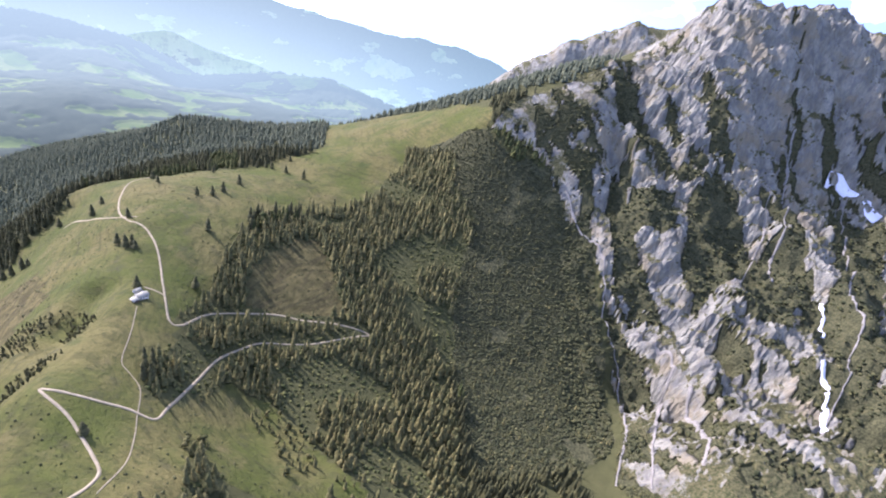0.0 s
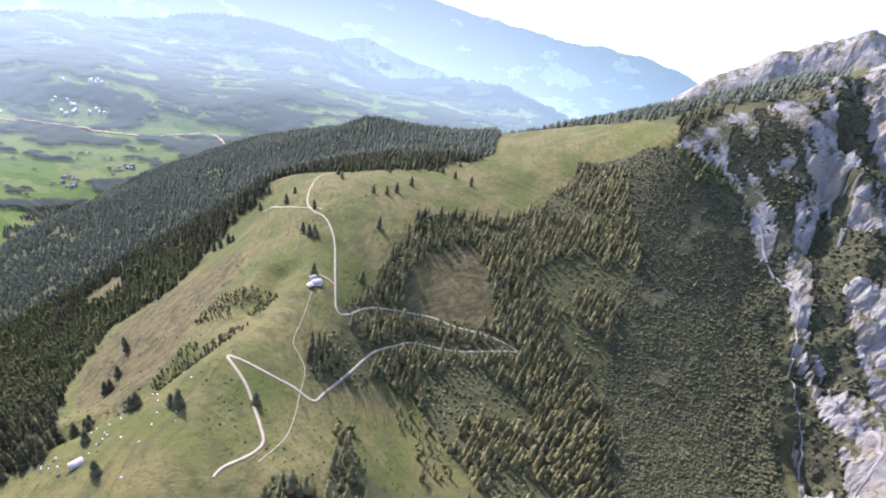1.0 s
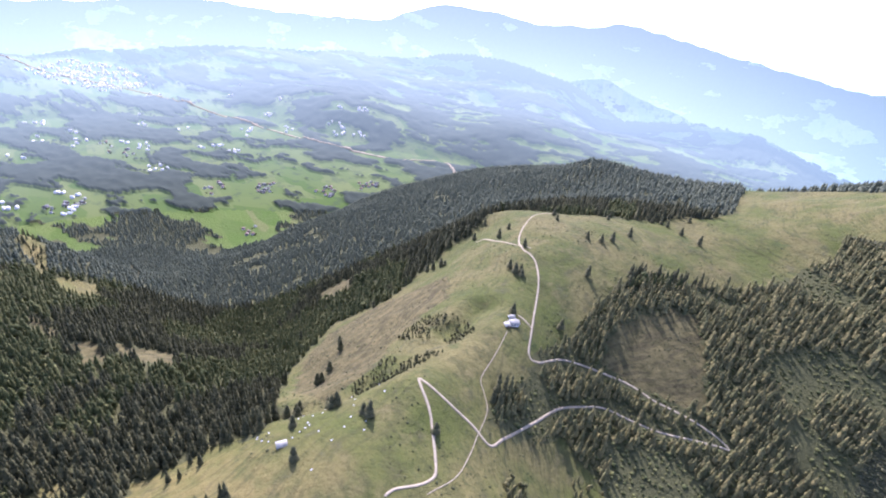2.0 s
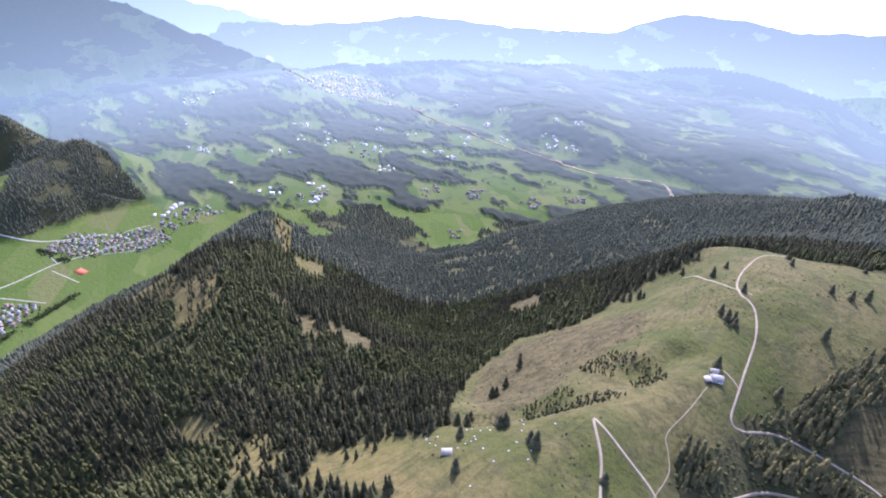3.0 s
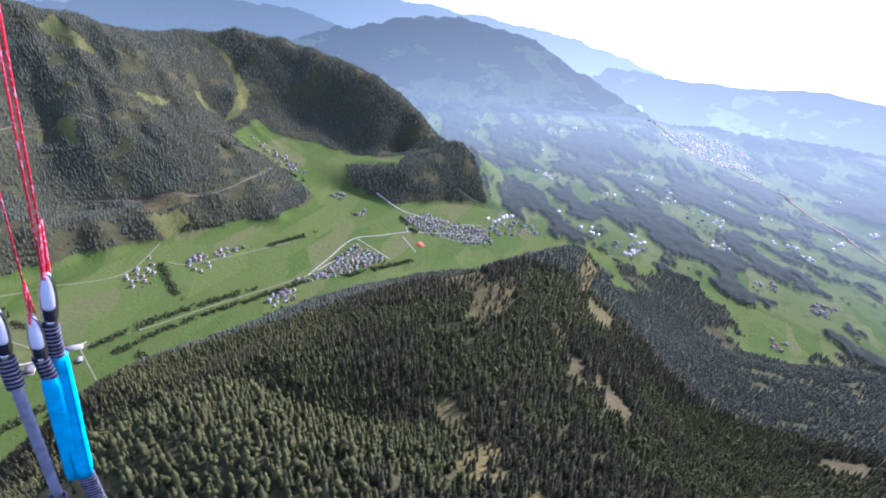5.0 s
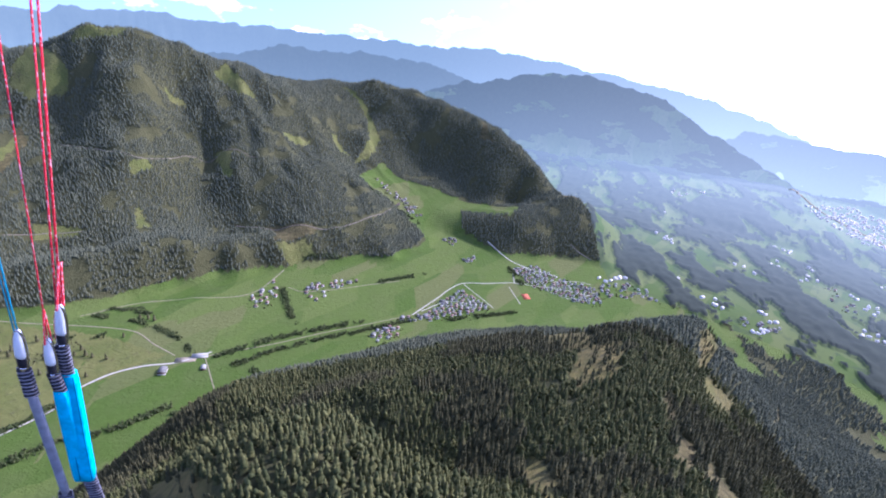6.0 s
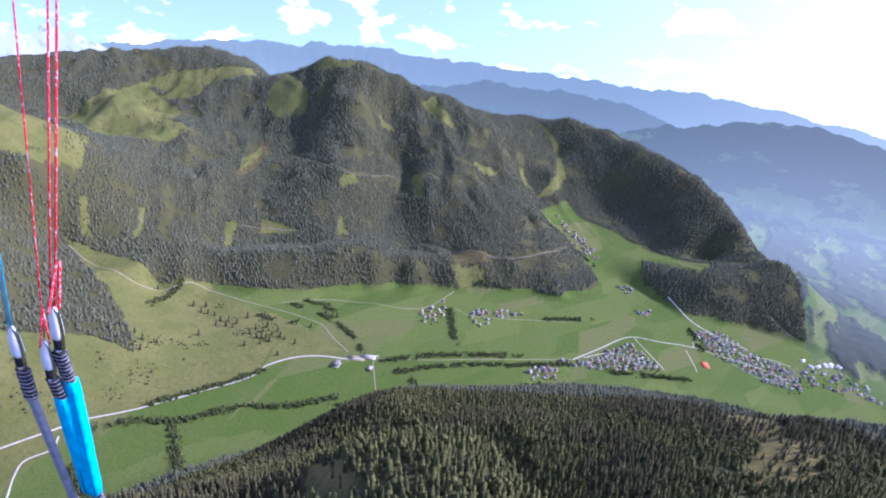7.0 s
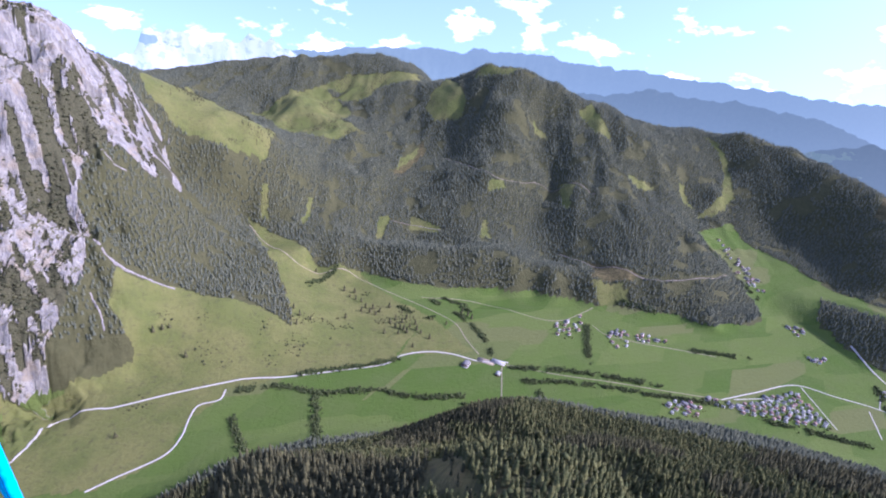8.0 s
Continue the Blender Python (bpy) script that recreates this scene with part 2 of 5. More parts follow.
M_ROOFS = [plain("grey_roof", (0.17, 0.165, 0.135), 0.8, 0.2, 2.0), plain("brown_roof", (0.23, 0.155, 0.11), 0.8, 0.25, 2.0),
           plain("red_roof", (0.22, 0.13, 0.10), 0.8, 0.2, 2.0), plain("pale_roof", (0.30, 0.295, 0.235), 0.6, 0.15, 2.0)]
M_TIN = plain("weathered_tin", (0.33, 0.31, 0.225), 0.85, 0.15, 3.0)
M_TRUNK = plain("bark", (0.085, 0.065, 0.048), 0.95, 0.3, 0.6)
M_BOULDER = plain("limestone", (0.48, 0.47, 0.45), 0.9, 0.2, 1.2)
M_COURT = plain("red_sand_court", (0.42, 0.12, 0.06), 0.9, 0.12, 6.0)


# ---- lie of the land ----
# Ridge, stream and foot lines of the map: x, y and height above the valley floor, in metres.
LAND = dict(
    meadow_crest=[(-249, 131, 744), (-233, 244, 763), (-249, 402, 743), (-344, 539, 745), (-454, 701, 713), (-349, 880, 699), (-223, 1058, 716), (-43, 1277, 781)],
    lower_road=[(-160, 154, 760), (-157, 192, 750), (-162, 252, 742), (-153, 369, 702), (-124, 432, 684), (-23, 503, 671)],
    upper_road=[(-198, 377, 732), (-184, 432, 707), (-135, 476, 691), (-27, 507, 668)],
    right_spur=[(-102, 182, 760), (-96, 300, 691), (22, 279, 688)],
    ravine=[(112, 928, 876), (218, 876, 827), (276, 783, 738), (328, 684, 677), (343, 548, 625), (306, 396, 616)],
    wood_mid=[(-47, 995, 778), (56, 745, 697), (55, 533, 630), (76, 346, 645)],
    gully=[(-377, 232, 638), (-582, 285, 504), (-817, 335, 363), (-1208, 443, 236), (-1581, 533, 90)],
    meadow_left=[(-473, 292, 597), (-516, 451, 597), (-530, 653, 637), (-545, 696, 673)],
    hill_crest=[(-711, 1370, 595), (-475, 1378, 625), (-299, 1353, 665), (-52, 1379, 759), (114, 1371, 840), (353, 1246, 979)],
    hill_left=[(-796, 1351, 533), (-950, 1290, 452), (-1167, 1154, 338), (-1468, 926, 189), (-1737, 657, -5)],
    hill_front=[(-672, 517, 520), (-736, 727, 502), (-735, 948, 545), (-671, 1124, 549)],
    cliff_top=[(108, 943, 893), (199, 1010, 938), (319, 1063, 1012), (406, 1123, 1047), (543, 1209, 1170), (701, 1149, 1207), (795, 1188, 1155), (882, 1153, 1158)],
    rib_a=[(400, 976, 951), (410, 800, 798), (401, 652, 708), (378, 507, 654), (358, 365, 671)],
    rib_b=[(617, 1050, 1043), (621, 896, 888), (582, 712, 781), (492, 554, 715), (450, 345, 724)],
    rib_c=[(817, 958, 913), (706, 727, 805), (604, 498, 747), (529, 341, 745)],
    back_rock=[(229, 2429, 776), (484, 2461, 959), (700, 2466, 1068), (945, 2385, 1111)],
    spur_crest=[(-250, -92, 732), (-429, -48, 625), (-629, -52, 579), (-856, -96, 562), (-1124, -13, 524), (-1224, 57, 504)],
    spur_south=[(-532, -701, 385), (-636, -636, 351), (-717, -544, 376), (-760, -463, 398)],
    spur_side=[(12, -527, 578), (-54, -538, 563), (-193, -473, 559), (-303, -500, 522), (-472, -469, 508), (-611, -420, 493)],
    spur_hump=[(-229, -327, 716), (-285, -335, 685), (-355, -323, 669), (-374, -284, 658), (-361, -214, 661), (-345, -134, 689)],
    spur_hollow=[(-443, -567, 330), (-453, -423, 400), (-459, -321, 450), (-449, -219, 520), (-428, -139, 585)],
    spur_foot=[(29, -1259, 0), (-260, -1199, 0), (-625, -1063, 0), (-747, -1110, 0), (-1240, -905, 0), (-1824, -556, 0), (-1816, -564, 0), (-2160, -24, 0), (-2098, 486, 0), (-1601, 720, 40), (-1734, 1114, 20), (-1654, 1955, 0)],
    spur_nose=[(-1269, 45, 465), (-1089, 69, 490), (-813, 91, 525), (-594, 133, 580)],
    floor_road=[(264, -1438, 0), (-57, -1475, 0), (-547, -1464, 0), (-898, -1295, 0), (-1345, -1009, 0), (-1560, -878, 0), (-1876, -853, 0), (-2018, -601, 0), (-2129, -319, 0)],
    floor_far=[(-837, -1859, 5), (-1320, -1704, 0), (-1704, -1365, 0), (-2038, -1129, 0), (-2113, -926, 0), (-2289, -726, 0)],
    side_valley=[(-2215, -1076, 5), (-2397, -1340, 50), (-2527, -1633, 100), (-2637, -1881, 150), (-2816, -2007, 295)],
    side_valley_north=[(-2886, -978, 45), (-2715, -1257, 70), (-2715, -1505, 95), (-2731, -1807, 150)],
    side_valley_south=[(-2067, -1129, 8), (-2236, -1321, 40), (-2361, -1616, 95), (-2426, -1842, 150), (-2540, -2106, 280)],
    alp_meadow=[(-171, -2470, 156), (-259, -2202, 107), (-435, -2111, 15), (-618, -2030, 5)],
    alp_left=[(244, -1804, 271), (270, -1623, 190), (229, -1583, 25), (429, -1489, 30), (473, -1251, 0)],
    east_wood=[(53, -2302, 322), (-122, -2181, 155), (122, -1819, 185), (-207, -1683, 78)],
    east_crest=[(528, -2288, 1016), (456, -2354, 987), (406, -2380, 937), (307, -2416, 835), (195, -2486, 739), (91, -2518, 381)],
    east_alp=[(203, -2969, 721), (19, -2863, 639), (-222, -2788, 550), (-125, -2570, 465)],
    east_rock=[(543, -1954, 555), (463, -1772, 347), (401, -1554, 179), (493, -1459, 188)],
    front_crest=[(397, -4543, 516), (0, -4570, 571), (-716, -4524, 683), (-1418, -4365, 763), (-1649, -4187, 706)],
    front_alps=[(-192, -3895, 407), (-365, -3430, 368), (-637, -3827, 497), (-735, -3483, 424), (-910, -3203, 383)],
    front_alps_upper=[(-910, -3946, 442), (-1141, -3990, 528), (-1526, -3966, 654)],
    second_face=[(-3136, -1868, 373), (-3033, -1491, 266), (-2895, -1645, 126), (-2910, -1126, 197)],
    back_rock_foot=[(150, 2250, 560), (480, 2270, 640), (700, 2270, 700), (1000, 2180, 760)],
    front_lower=[(-235, -2130, 136), (-685, -2140, 123), (-1118, -1895, 142), (-1538, -1597, 129), (-1965, -1439, 135), (-1882, -1235, 133)],
    knoll=[(-2389, -1080, 117), (-2514, -937, 137), (-2383, -639, 134)],
    far_plain=[(-2360, -699, 0), (-2526, 111, 0), (-2177, 1040, 0), (-1920, 1723, 0)],
    far_ramp=[(-4153, -1352, 18), (-4371, -310, 76), (-4404, 600, 127), (-3977, 1221, 11), (-3052, 1895, 0), (-2194, 2198, 0), (-2758, 1104, 0), (-2354, 1511, 0), (-1861, 2026, 0)],
    spur_back=[(-604, -943, 229), (-788, -878, 205), (-942, -790, 196), (-1142, -682, 181), (-1196, -509, 260), (-1270, -224, 260), (-1400, 0, 230), (-1432, 227, 170)],
    hill_back=[(350, 1700, 800), (0, 1750, 580), (-450, 1750, 430), (-1000, 1750, 380), (-1300, 1600, 300), (-1550, 1350, 180), (-1850, 1080, 60)],
    spur_east=[(40, -330, 540), (100, -560, 330), (160, -780, 150), (200, -1000, 30)],
    spur_rib=[(-525, -330, 529), (-619, -305, 513), (-709, -299, 510), (-808, -262, 514), (-864, -164, 529)],
    front_peak=[(-1661, -3912, 608), (-1753, -3595, 715), (-1905, -3437, 805), (-2085, -3272, 815), (-2251, -3099, 751), (-2392, -2901, 665), (-2533, -2669, 589), (-2590, -2501, 510)],
    second_crest=[(-2964, -2862, 506), (-3125, -2623, 556), (-3252, -2363, 578), (-3333, -2083, 555), (-3347, -1840, 515), (-3245, -1311, 420), (-3060, -936, 296), (-2884, -666, 229), (-2674, -376, 101)],
    front_rib=[(-1936, -3328, 782), (-1839, -2978, 632), (-1729, -2692, 465), (-1497, -2484, 317), (-1235, -2310, 149), (-1089, -2116, 64)],
    front_rib_east=[(-1354, -3550, 432), (-1294, -2981, 273), (-980, -2623, 145), (-770, -2294, 57)],
    front_rib_west=[(-2356, -2853, 653), (-2178, -2519, 465), (-1892, -2303, 296), (-1803, -1955, 183), (-1649, -1716, 81)],
    front_edge=[(-2521, -2626, 597), (-2339, -2154, 329), (-2281, -1758, 195), (-2194, -1432, 99), (-2130, -1211, 20)],
    front_gully=[(-1637, -3229, 485), (-1480, -2882, 318), (-1201, -2595, 188), (-987, -2297, 44)],
    front_gully_west=[(-2103, -2872, 486), (-1865, -2576, 295), (-1658, -2206, 121), (-1528, -1915, 26)],
    ski_gully=[(-3083, -2486, 492), (-3029, -2228, 350), (-2823, -2000, 214)],
    front_alps_dip=[(-440, -3976, 372), (-551, -3304, 372), (-966, -3778, 416), (-1323, -3754, 528), (-1421, -3524, 473)],
    peak_back=[(-1855, -4166, 500), (-2157, -3892, 585), (-2472, -3664, 565), (-2815, -3355, 422)],
    second_back=[(-3280, -3168, 296), (-3641, -2645, 323), (-3787, -2099, 243), (-3645, -1547, 149), (-3462, -1058, 21), (-3228, -686, -4)],
    north_far=[(375, 4284, -423), (-612, 4357, -441), (-1505, 4135, -415), (-2424, 3732, -346), (-3126, 3237, -233)],
    under=[(60, -60, 620), (200, -120, 520), (330, -300, 380)],
    north_dip=[(-350, 2300, 120), (-900, 2250, 100), (-1400, 2050, 60)],
    north_plain=[(900, 3600, -250), (0, 3600, -250), (-900, 3300, -150), (-1500, 3000, -60), (-2000, 2600, 0)],
)
# Outline of the flat valley floor.
FLOOR = [(-621, -2039), (-837, -1772), (-1017, -1651), (-1452, -1533), (-1636, -1386), (-1995, -1119), (-2093, -1133), (-2330, -1181), (-2364, -1081), (-2228, -765), (-2461, -600), (-2509, -318), (-2956, -338), (-3189, -738), (-3638, -258), (-3507, 709), (-3205, 1589), (-2164, 2174), (-2861, 1154), (-2589, 1673), (-1806, 2238), (-1827, 1681), (-1687, 1983), (-1745, 1125), (-1735, 655), (-2044, 477), (-2223, 26), (-1909, -520), (-1568, -788), (-1229, -894)]
FLOOR += [(-739, -1096), (-619, -1052), (-254, -1177), (33, -1199), (294, -1102), (472, -1149), (543, -1468), (436, -1504), (242, -1507), (-18, -1425), (-227, -1463), (-605, -1540)]

# The river and motorway of the far valley.
RIVER = [(-4564, 480), (-4164, 677), (-3904, 1003), (-3551, 1239), (-3025, 1446), (-2551, 1636), (-2182, 1850), (-1888, 2061), (-1039, 1336)]
# Foot of the mountains beyond it.
FAR_FOOT = [(-5400, 250)] + RIVER[:8] + [(-1150, 2550), (200, 3050), (1700, 3500)]

# Stream cut behind the crest of the pasture.
CUT = [(-352, 140), (-318, 168), (-290, 200), (-278, 245), (-280, 300), (-290, 350), (-300, 410)]


def hash2(ix, iy, seed):
    n = (ix.astype(np.int64) * 374761393 + iy.astype(np.int64) * 668265263 + seed * 1442695041) & 0x7FFFFFFF
    n = ((n ^ (n >> 13)) * 1274126177) & 0x7FFFFFFF
    return ((n ^ (n >> 16)) & 0xFFFF) / 65535.0


def grain(x, y, size, seed=0):
    """Smooth value noise, -1 to 1."""
    u, v = np.asarray(x, float) / size, np.asarray(y, float) / size
    iu, iv = np.floor(u), np.floor(v)
    fu, fv = u - iu, v - iv
    fu, fv = fu * fu * (3 - 2 * fu), fv * fv * (3 - 2 * fv)
    a, b = hash2(iu, iv, seed), hash2(iu + 1, iv, seed)
    c, d = hash2(iu, iv + 1, seed), hash2(iu + 1, iv + 1, seed)
    return 2 * ((a * (1 - fu) + b * fu) * (1 - fv) + (c * (1 - fu) + d * fu) * fv) - 1


def fractal(x, y, size, octaves=4, seed=0, gain=0.5):
    total, amp = 0, 1
    for k in range(octaves):
        total = total + amp * grain(x + 37 * k, y - 91 * k, size / 2 ** k, seed + k)
        amp *= gain
    return total


def inside(x, y, pts):
    hit = np.zeros(np.shape(x), bool)
    for (ax, ay), (bx, by) in zip(pts, pts[1:] + pts[:1]):
        if ay == by:
            continue
        cross = (ay > y) != (by > y)
        hit ^= cross & (x < (bx - ax) * (y - ay) / (by - ay) + ax)
    return hit


def line_near(x, y, pts):
    """Distance to a line of the map, and the height of the line there."""
    best, height = None, None
    for (ax, ay, az), (bx, by, bz) in zip(pts, pts[1:]):
        dx, dy = bx - ax, by - ay
        s = np.clip(((x - ax) * dx + (y - ay) * dy) / (dx * dx + dy * dy + 1e-9), 0, 1)
        d = (x - ax - s * dx) ** 2 + (y - ay - s * dy) ** 2
        z = az + s * (bz - az)
        if best is None:
            best, height = d, z
        else:
            closer = d < best
            best, height = np.where(closer, d, best), np.where(closer, z, height)
    return best, height


def crag(x, y):
    """Where bare rock walls stand: the summit wall over the ravine and the crags above the alp."""
    a = np.clip(1.05 - np.hypot((x - 650) / 520, (y - 815) / 560), 0, 1) * np.clip((x - 235) / 130, 0, 1)
    b = np.clip(1.35 - np.hypot((x - 570) / 270, (y + 2000) / 560), 0, 1)
    c = 0.13 * np.clip(1.2 - np.hypot((x - 620) / 600, (y - 2450) / 300), 0, 1)
    return np.maximum(np.maximum(np.minimum(a * 3, 1), np.minimum(b * 3, 1)), np.minimum(c * 3, 1))


def knots():
    """Places along the lines of the map, closer together near by, and the pull of each on the lie of the land."""
    out = []
    for pts in LAND.values():
        for (ax, ay, az), (bx, by, bz) in zip(pts, pts[1:]):
            n = max(1, int(math.hypot(bx - ax, by - ay) / np.interp(math.hypot(ax, ay), [300, 3000], [55, 170])))
            out += [(ax + (bx - ax) * k / n, ay + (by - ay) * k / n, az + (bz - az) * k / n) for k in range(n)]
        out.append(pts[-1])
    p = np.array(out, float)
    d = np.sqrt((p[:, :1] - p[:, 0]) ** 2 + (p[:, 1:2] - p[:, 1]) ** 2 + SPREAD ** 2)
    n = len(p)
    a = np.ones((n + 1, n + 1))
    a[:n, :n] = -d + 14.0 * np.eye(n)
    a[n, n] = 0
    w = np.linalg.solve(a, np.append(p[:, 2], 0))
    return p[:, 0], p[:, 1], w[:n], w[n]


SPREAD = 22.0
KNOTS = knots()


def lie(x, y):
    """Slopes stretched from line to line of the map."""
    kx, ky, kw, base = KNOTS
    x, y = np.asarray(x, float), np.asarray(y, float)
    flat_x, flat_y = x.ravel(), y.ravel()
    out = np.empty(len(flat_x))
    for i in range(0, len(flat_x), 4000):
        d = np.sqrt((flat_x[i:i + 4000, None] - kx) ** 2 + (flat_y[i:i + 4000, None] - ky) ** 2 + SPREAD ** 2)
        out[i:i + 4000] = base - d @ kw
    return out.reshape(x.shape)


def far_flank(x, y):
    """Rise of the ground beyond the far river."""
    gap, _ = line_near(x, y, [(px, py, 0) for px, py in FAR_FOOT])
    over = inside(x, y, FAR_FOOT + [(1700, 6500), (-5400, 6500)])
    up = np.where(over, np.maximum(np.sqrt(gap) - 130, 0), 0.0)
    return 0.30 * up * (1 + 0.30 * fractal(x, y, 950, 2, 41)) + 0.05 * np.minimum(up, 300) * fractal(x, y, 330, 3, 43)


def land(x, y):
    """Height of the ground."""
    x, y = np.asarray(x, float), np.asarray(y, float)
    wall = crag(x, y)
    far = np.clip((np.hypot(x, y) - 1900) / 900, 0, 1) * (y < -600)
    # ribs and gullies push the slopes in and out
    sway = wall * 30 + far * 34
    wx = x + sway * np.where(far > 0.5, fractal(x, y, 300, 3, 31), fractal(x, y, 130, 4, 33))
    wy = y + sway * np.where(far > 0.5, fractal(x, y, 300, 3, 32), fractal(x, y, 130, 4, 34))
    h = lie(wx, wy)
    # the flat valley floor, from which the slopes rise
    edge, _ = line_near(x, y, [(px, py, 0) for px, py in FLOOR + FLOOR[:1]])
    edge = np.sqrt(edge)
    steepest = np.where((x < 260) & (x > -1500) & (y > -1230), 1.25, 9.0)
    h = np.where(inside(x, y, FLOOR), 0.6 * fractal(x, y, 140, 2, 5), np.minimum(h * (1 - np.exp(-edge / 90)), steepest * edge))
    # mountain flanks beyond the far river
    h = h + far_flank(x, y)
    # rough ground: none on the valley floor, more on steep high ground
    rise = np.clip((h - 25) / 150, 0, 1)
    h = h + rise * (5 * fractal(x, y, 160, 4, 3) + 6 * fractal(x, y, 520, 2, 9))
    brook, _ = line_near(x, y, [(px, py, 0) for px, py in CUT])
    h = h - (15 + 6 * grain(x, y, 40, 45)) * np.exp(-brook / 19 ** 2)
    # gullies down the mountain across the valley
    along, down = 0.48 * y - 0.88 * x, 0.88 * y + 0.48 * x
    fall = np.abs(fractal(along + 60 * grain(x, y, 420, 18), 0.28 * down, 170, 5, 15, 0.5))
    h = h + far * rise * np.clip((x + 3050) / 500, 0.25, 1) * (30 + 14 * grain(x, y, 700, 17)) * (0.42 - fall)
    # flutes and buttresses of the rock walls
    lean = 45 * fractal(x, y, 260, 3, 23)
    ribs = np.abs(fractal(x + lean + 0.35 * y, 0.5 * y, 140, 5, 21, 0.5)) - 0.35
    crisp = np.abs(fractal(x + 0.2 * y, 1.1 * y, 46, 4, 27, 0.6)) + 0.5 * np.abs(fractal(x - 0.5 * y, 1.3 * y, 18, 3, 29, 0.7))
    h = h - wall * (46 * ribs + 13 * crisp)
    # ledges along the beds of the rock
    bed = (h + 0.25 * x + 10 * grain(x, y, 90, 35)) / 34
    return h + wall * 5.5 * (np.abs(2 * (bed - np.floor(bed)) - 1) - 0.5)


# Land use on the map: open grass, low scrub, bare slopes and rock; the rest is wood.
COVER = []
COVER.append(('grass', [(-848, -144), (-909, -124), (-947, -71), (-892, -52), (-784, -58), (-725, -99), (-753, -126)]))
COVER.append(('grass', [(-1164, 67), (-2218, 187), (-1086, 94), (-1020, 66)]))
COVER.append(('grass', [(-539, -118), (-494, -61), (-447, -51), (-415, -61), (-451, -91)]))
COVER.append(('grass', [(-355, -57), (-430, -34), (-396, -4), (-326, -2), (-308, -33)]))
COVER.append(('bare', [(-829, 24), (-818, 46), (-740, 51), (-737, 33)]))
COVER.append(('bare', [(-712, 51), (-711, 80), (-631, 75), (-634, 51)]))
COVER.append(('bare', [(-689, 98), (-640, 151), (-559, 130), (-613, 91)]))
COVER.append(('grass', [(-1032, 83), (-1027, 149), (-945, 141), (-946, 88)]))
COVER.append(('grass', [(-1680, -412), (-1009, -145), (-913, -130), (-899, -214)]))
COVER.append(('grass', [(-892, -180), (-970, -137), (-910, -120), (-839, -159)]))
COVER.append(('grass', [(-285, -557), (-200, -301), (-185, -283), (-165, -338)]))
COVER.append(('bare', [(-209, -293), (-222, -281), (-211, -271), (-202, -281)]))
COVER.append(('grass', [(-272, 9), (-335, 45), (-324, 95), (-298, 122)]))
COVER.append(('bare', [(-814, 513), (-768, 572), (-660, 499), (-705, 463)]))
COVER.append(('grass', [(-257, 120), (-272, 134), (-257, 173), (-240, 220), (-236, 275), (-252, 322), (-293, 328), (-430, 391), (-443, 322), (-508, 355), (-527, 503), (-540, 630), (-537, 729), (-420, 791)]))
COVER.append(('grass', [(-420, 791), (-328, 886), (-217, 1034), (-318, 1445), (-84, 1272), (97, 977), (90, 910), (-45, 992), (-42, 928), (-108, 793), (-222, 673), (-222, 585), (-215, 497), (-206, 392), (-192, 312), (-168, 262), (-151, 291), (-135, 271), (-117, 218), (-96, 171), (-257, 120), (-257, 173), (-240, 220), (-236, 275), (-252, 322), (-345, 503), (-537, 729)]))
COVER.append(('grass', [(-279, 12), (-338, 32), (-300, 73), (-280, 126), (-271, 174), (-252, 216), (-242, 267), (-171, 238)]))
COVER.append(('grass', [(-518, 613), (-351, 537), (-291, 452), (-248, 325), (-280, 304)]))
COVER.append(('grass', [(-330, 22), (-328, 47), (-299, 91), (-290, 125), (-381, 183), (-470, 250), (-550, 340), (-580, 385), (-523, 436), (-501, 478), (-478, 545), (-405, 550), (-250, 339), (-250, 200), (-270, 60)]))
COVER.append(('bare', [(-315, 195), (-381, 205), (-470, 265), (-540, 345), (-515, 430), (-430, 480), (-360, 420), (-358, 336), (-312, 255)]))
COVER.append(('heath', [(-295, 183), (-305, 223), (-305, 255), (-350, 336), (-345, 366), (-298, 385), (-264, 358), (-254, 311), (-256, 231), (-275, 181)]))
COVER.append(('bare', [(-176, 480), (-180, 560), (-160, 640), (-130, 655), (-90, 590), (-58, 538), (-92, 514), (-133, 497)]))
COVER.append(('grass', [(-140, 247), (-145, 299), (-129, 356), (-64, 343), (-4, 289), (25, 261), (-50, 219), (-81, 218), (-118, 232)]))
COVER.append(('scrub', [(-45, 992), (100, 923), (147, 872), (245, 885), (309, 697), (324, 588), (309, 442), (142, 351), (92, 594), (96, 798), (29, 933)]))
COVER.append(('rock', [(98, 927), (119, 960), (200, 1015), (320, 1075), (370, 1150), (400, 1260), (450, 1420), (900, 1450), (1600, 1300), (1600, -200), (330, -100), (300, 300), (306, 396), (343, 548), (328, 684), (276, 783), (218, 876)]))
COVER.append(('scrub', [(470, 865), (542, 885), (564, 788), (459, 651), (439, 724)]))
COVER.append(('scrub', [(583, 790), (629, 809), (637, 700), (559, 606), (515, 635)]))
COVER.append(('scrub', [(752, 909), (832, 878), (595, 430), (564, 459), (636, 651)]))
COVER.append(('scrub', [(349, 866), (439, 865), (424, 777), (365, 772)]))
COVER.append(('grass', [(-257, 121), (-230, 50), (-140, 20), (-125, 150), (-150, 230), (-170, 262)]))
COVER.append(('bare', [(-1114, 228), (-1806, 389), (-1524, 344), (-1142, 248)]))
COVER.append(('rock', [(1300, -1300), (1300, -2800), (500, -2800), (150, -2560), (183, -2553), (74, -2375), (191, -2183), (274, -2166), (316, -2023), (353, -1893), (358, -1774), (406, -1648), (443, -1568), (433, -1511), (518, -1503)]))
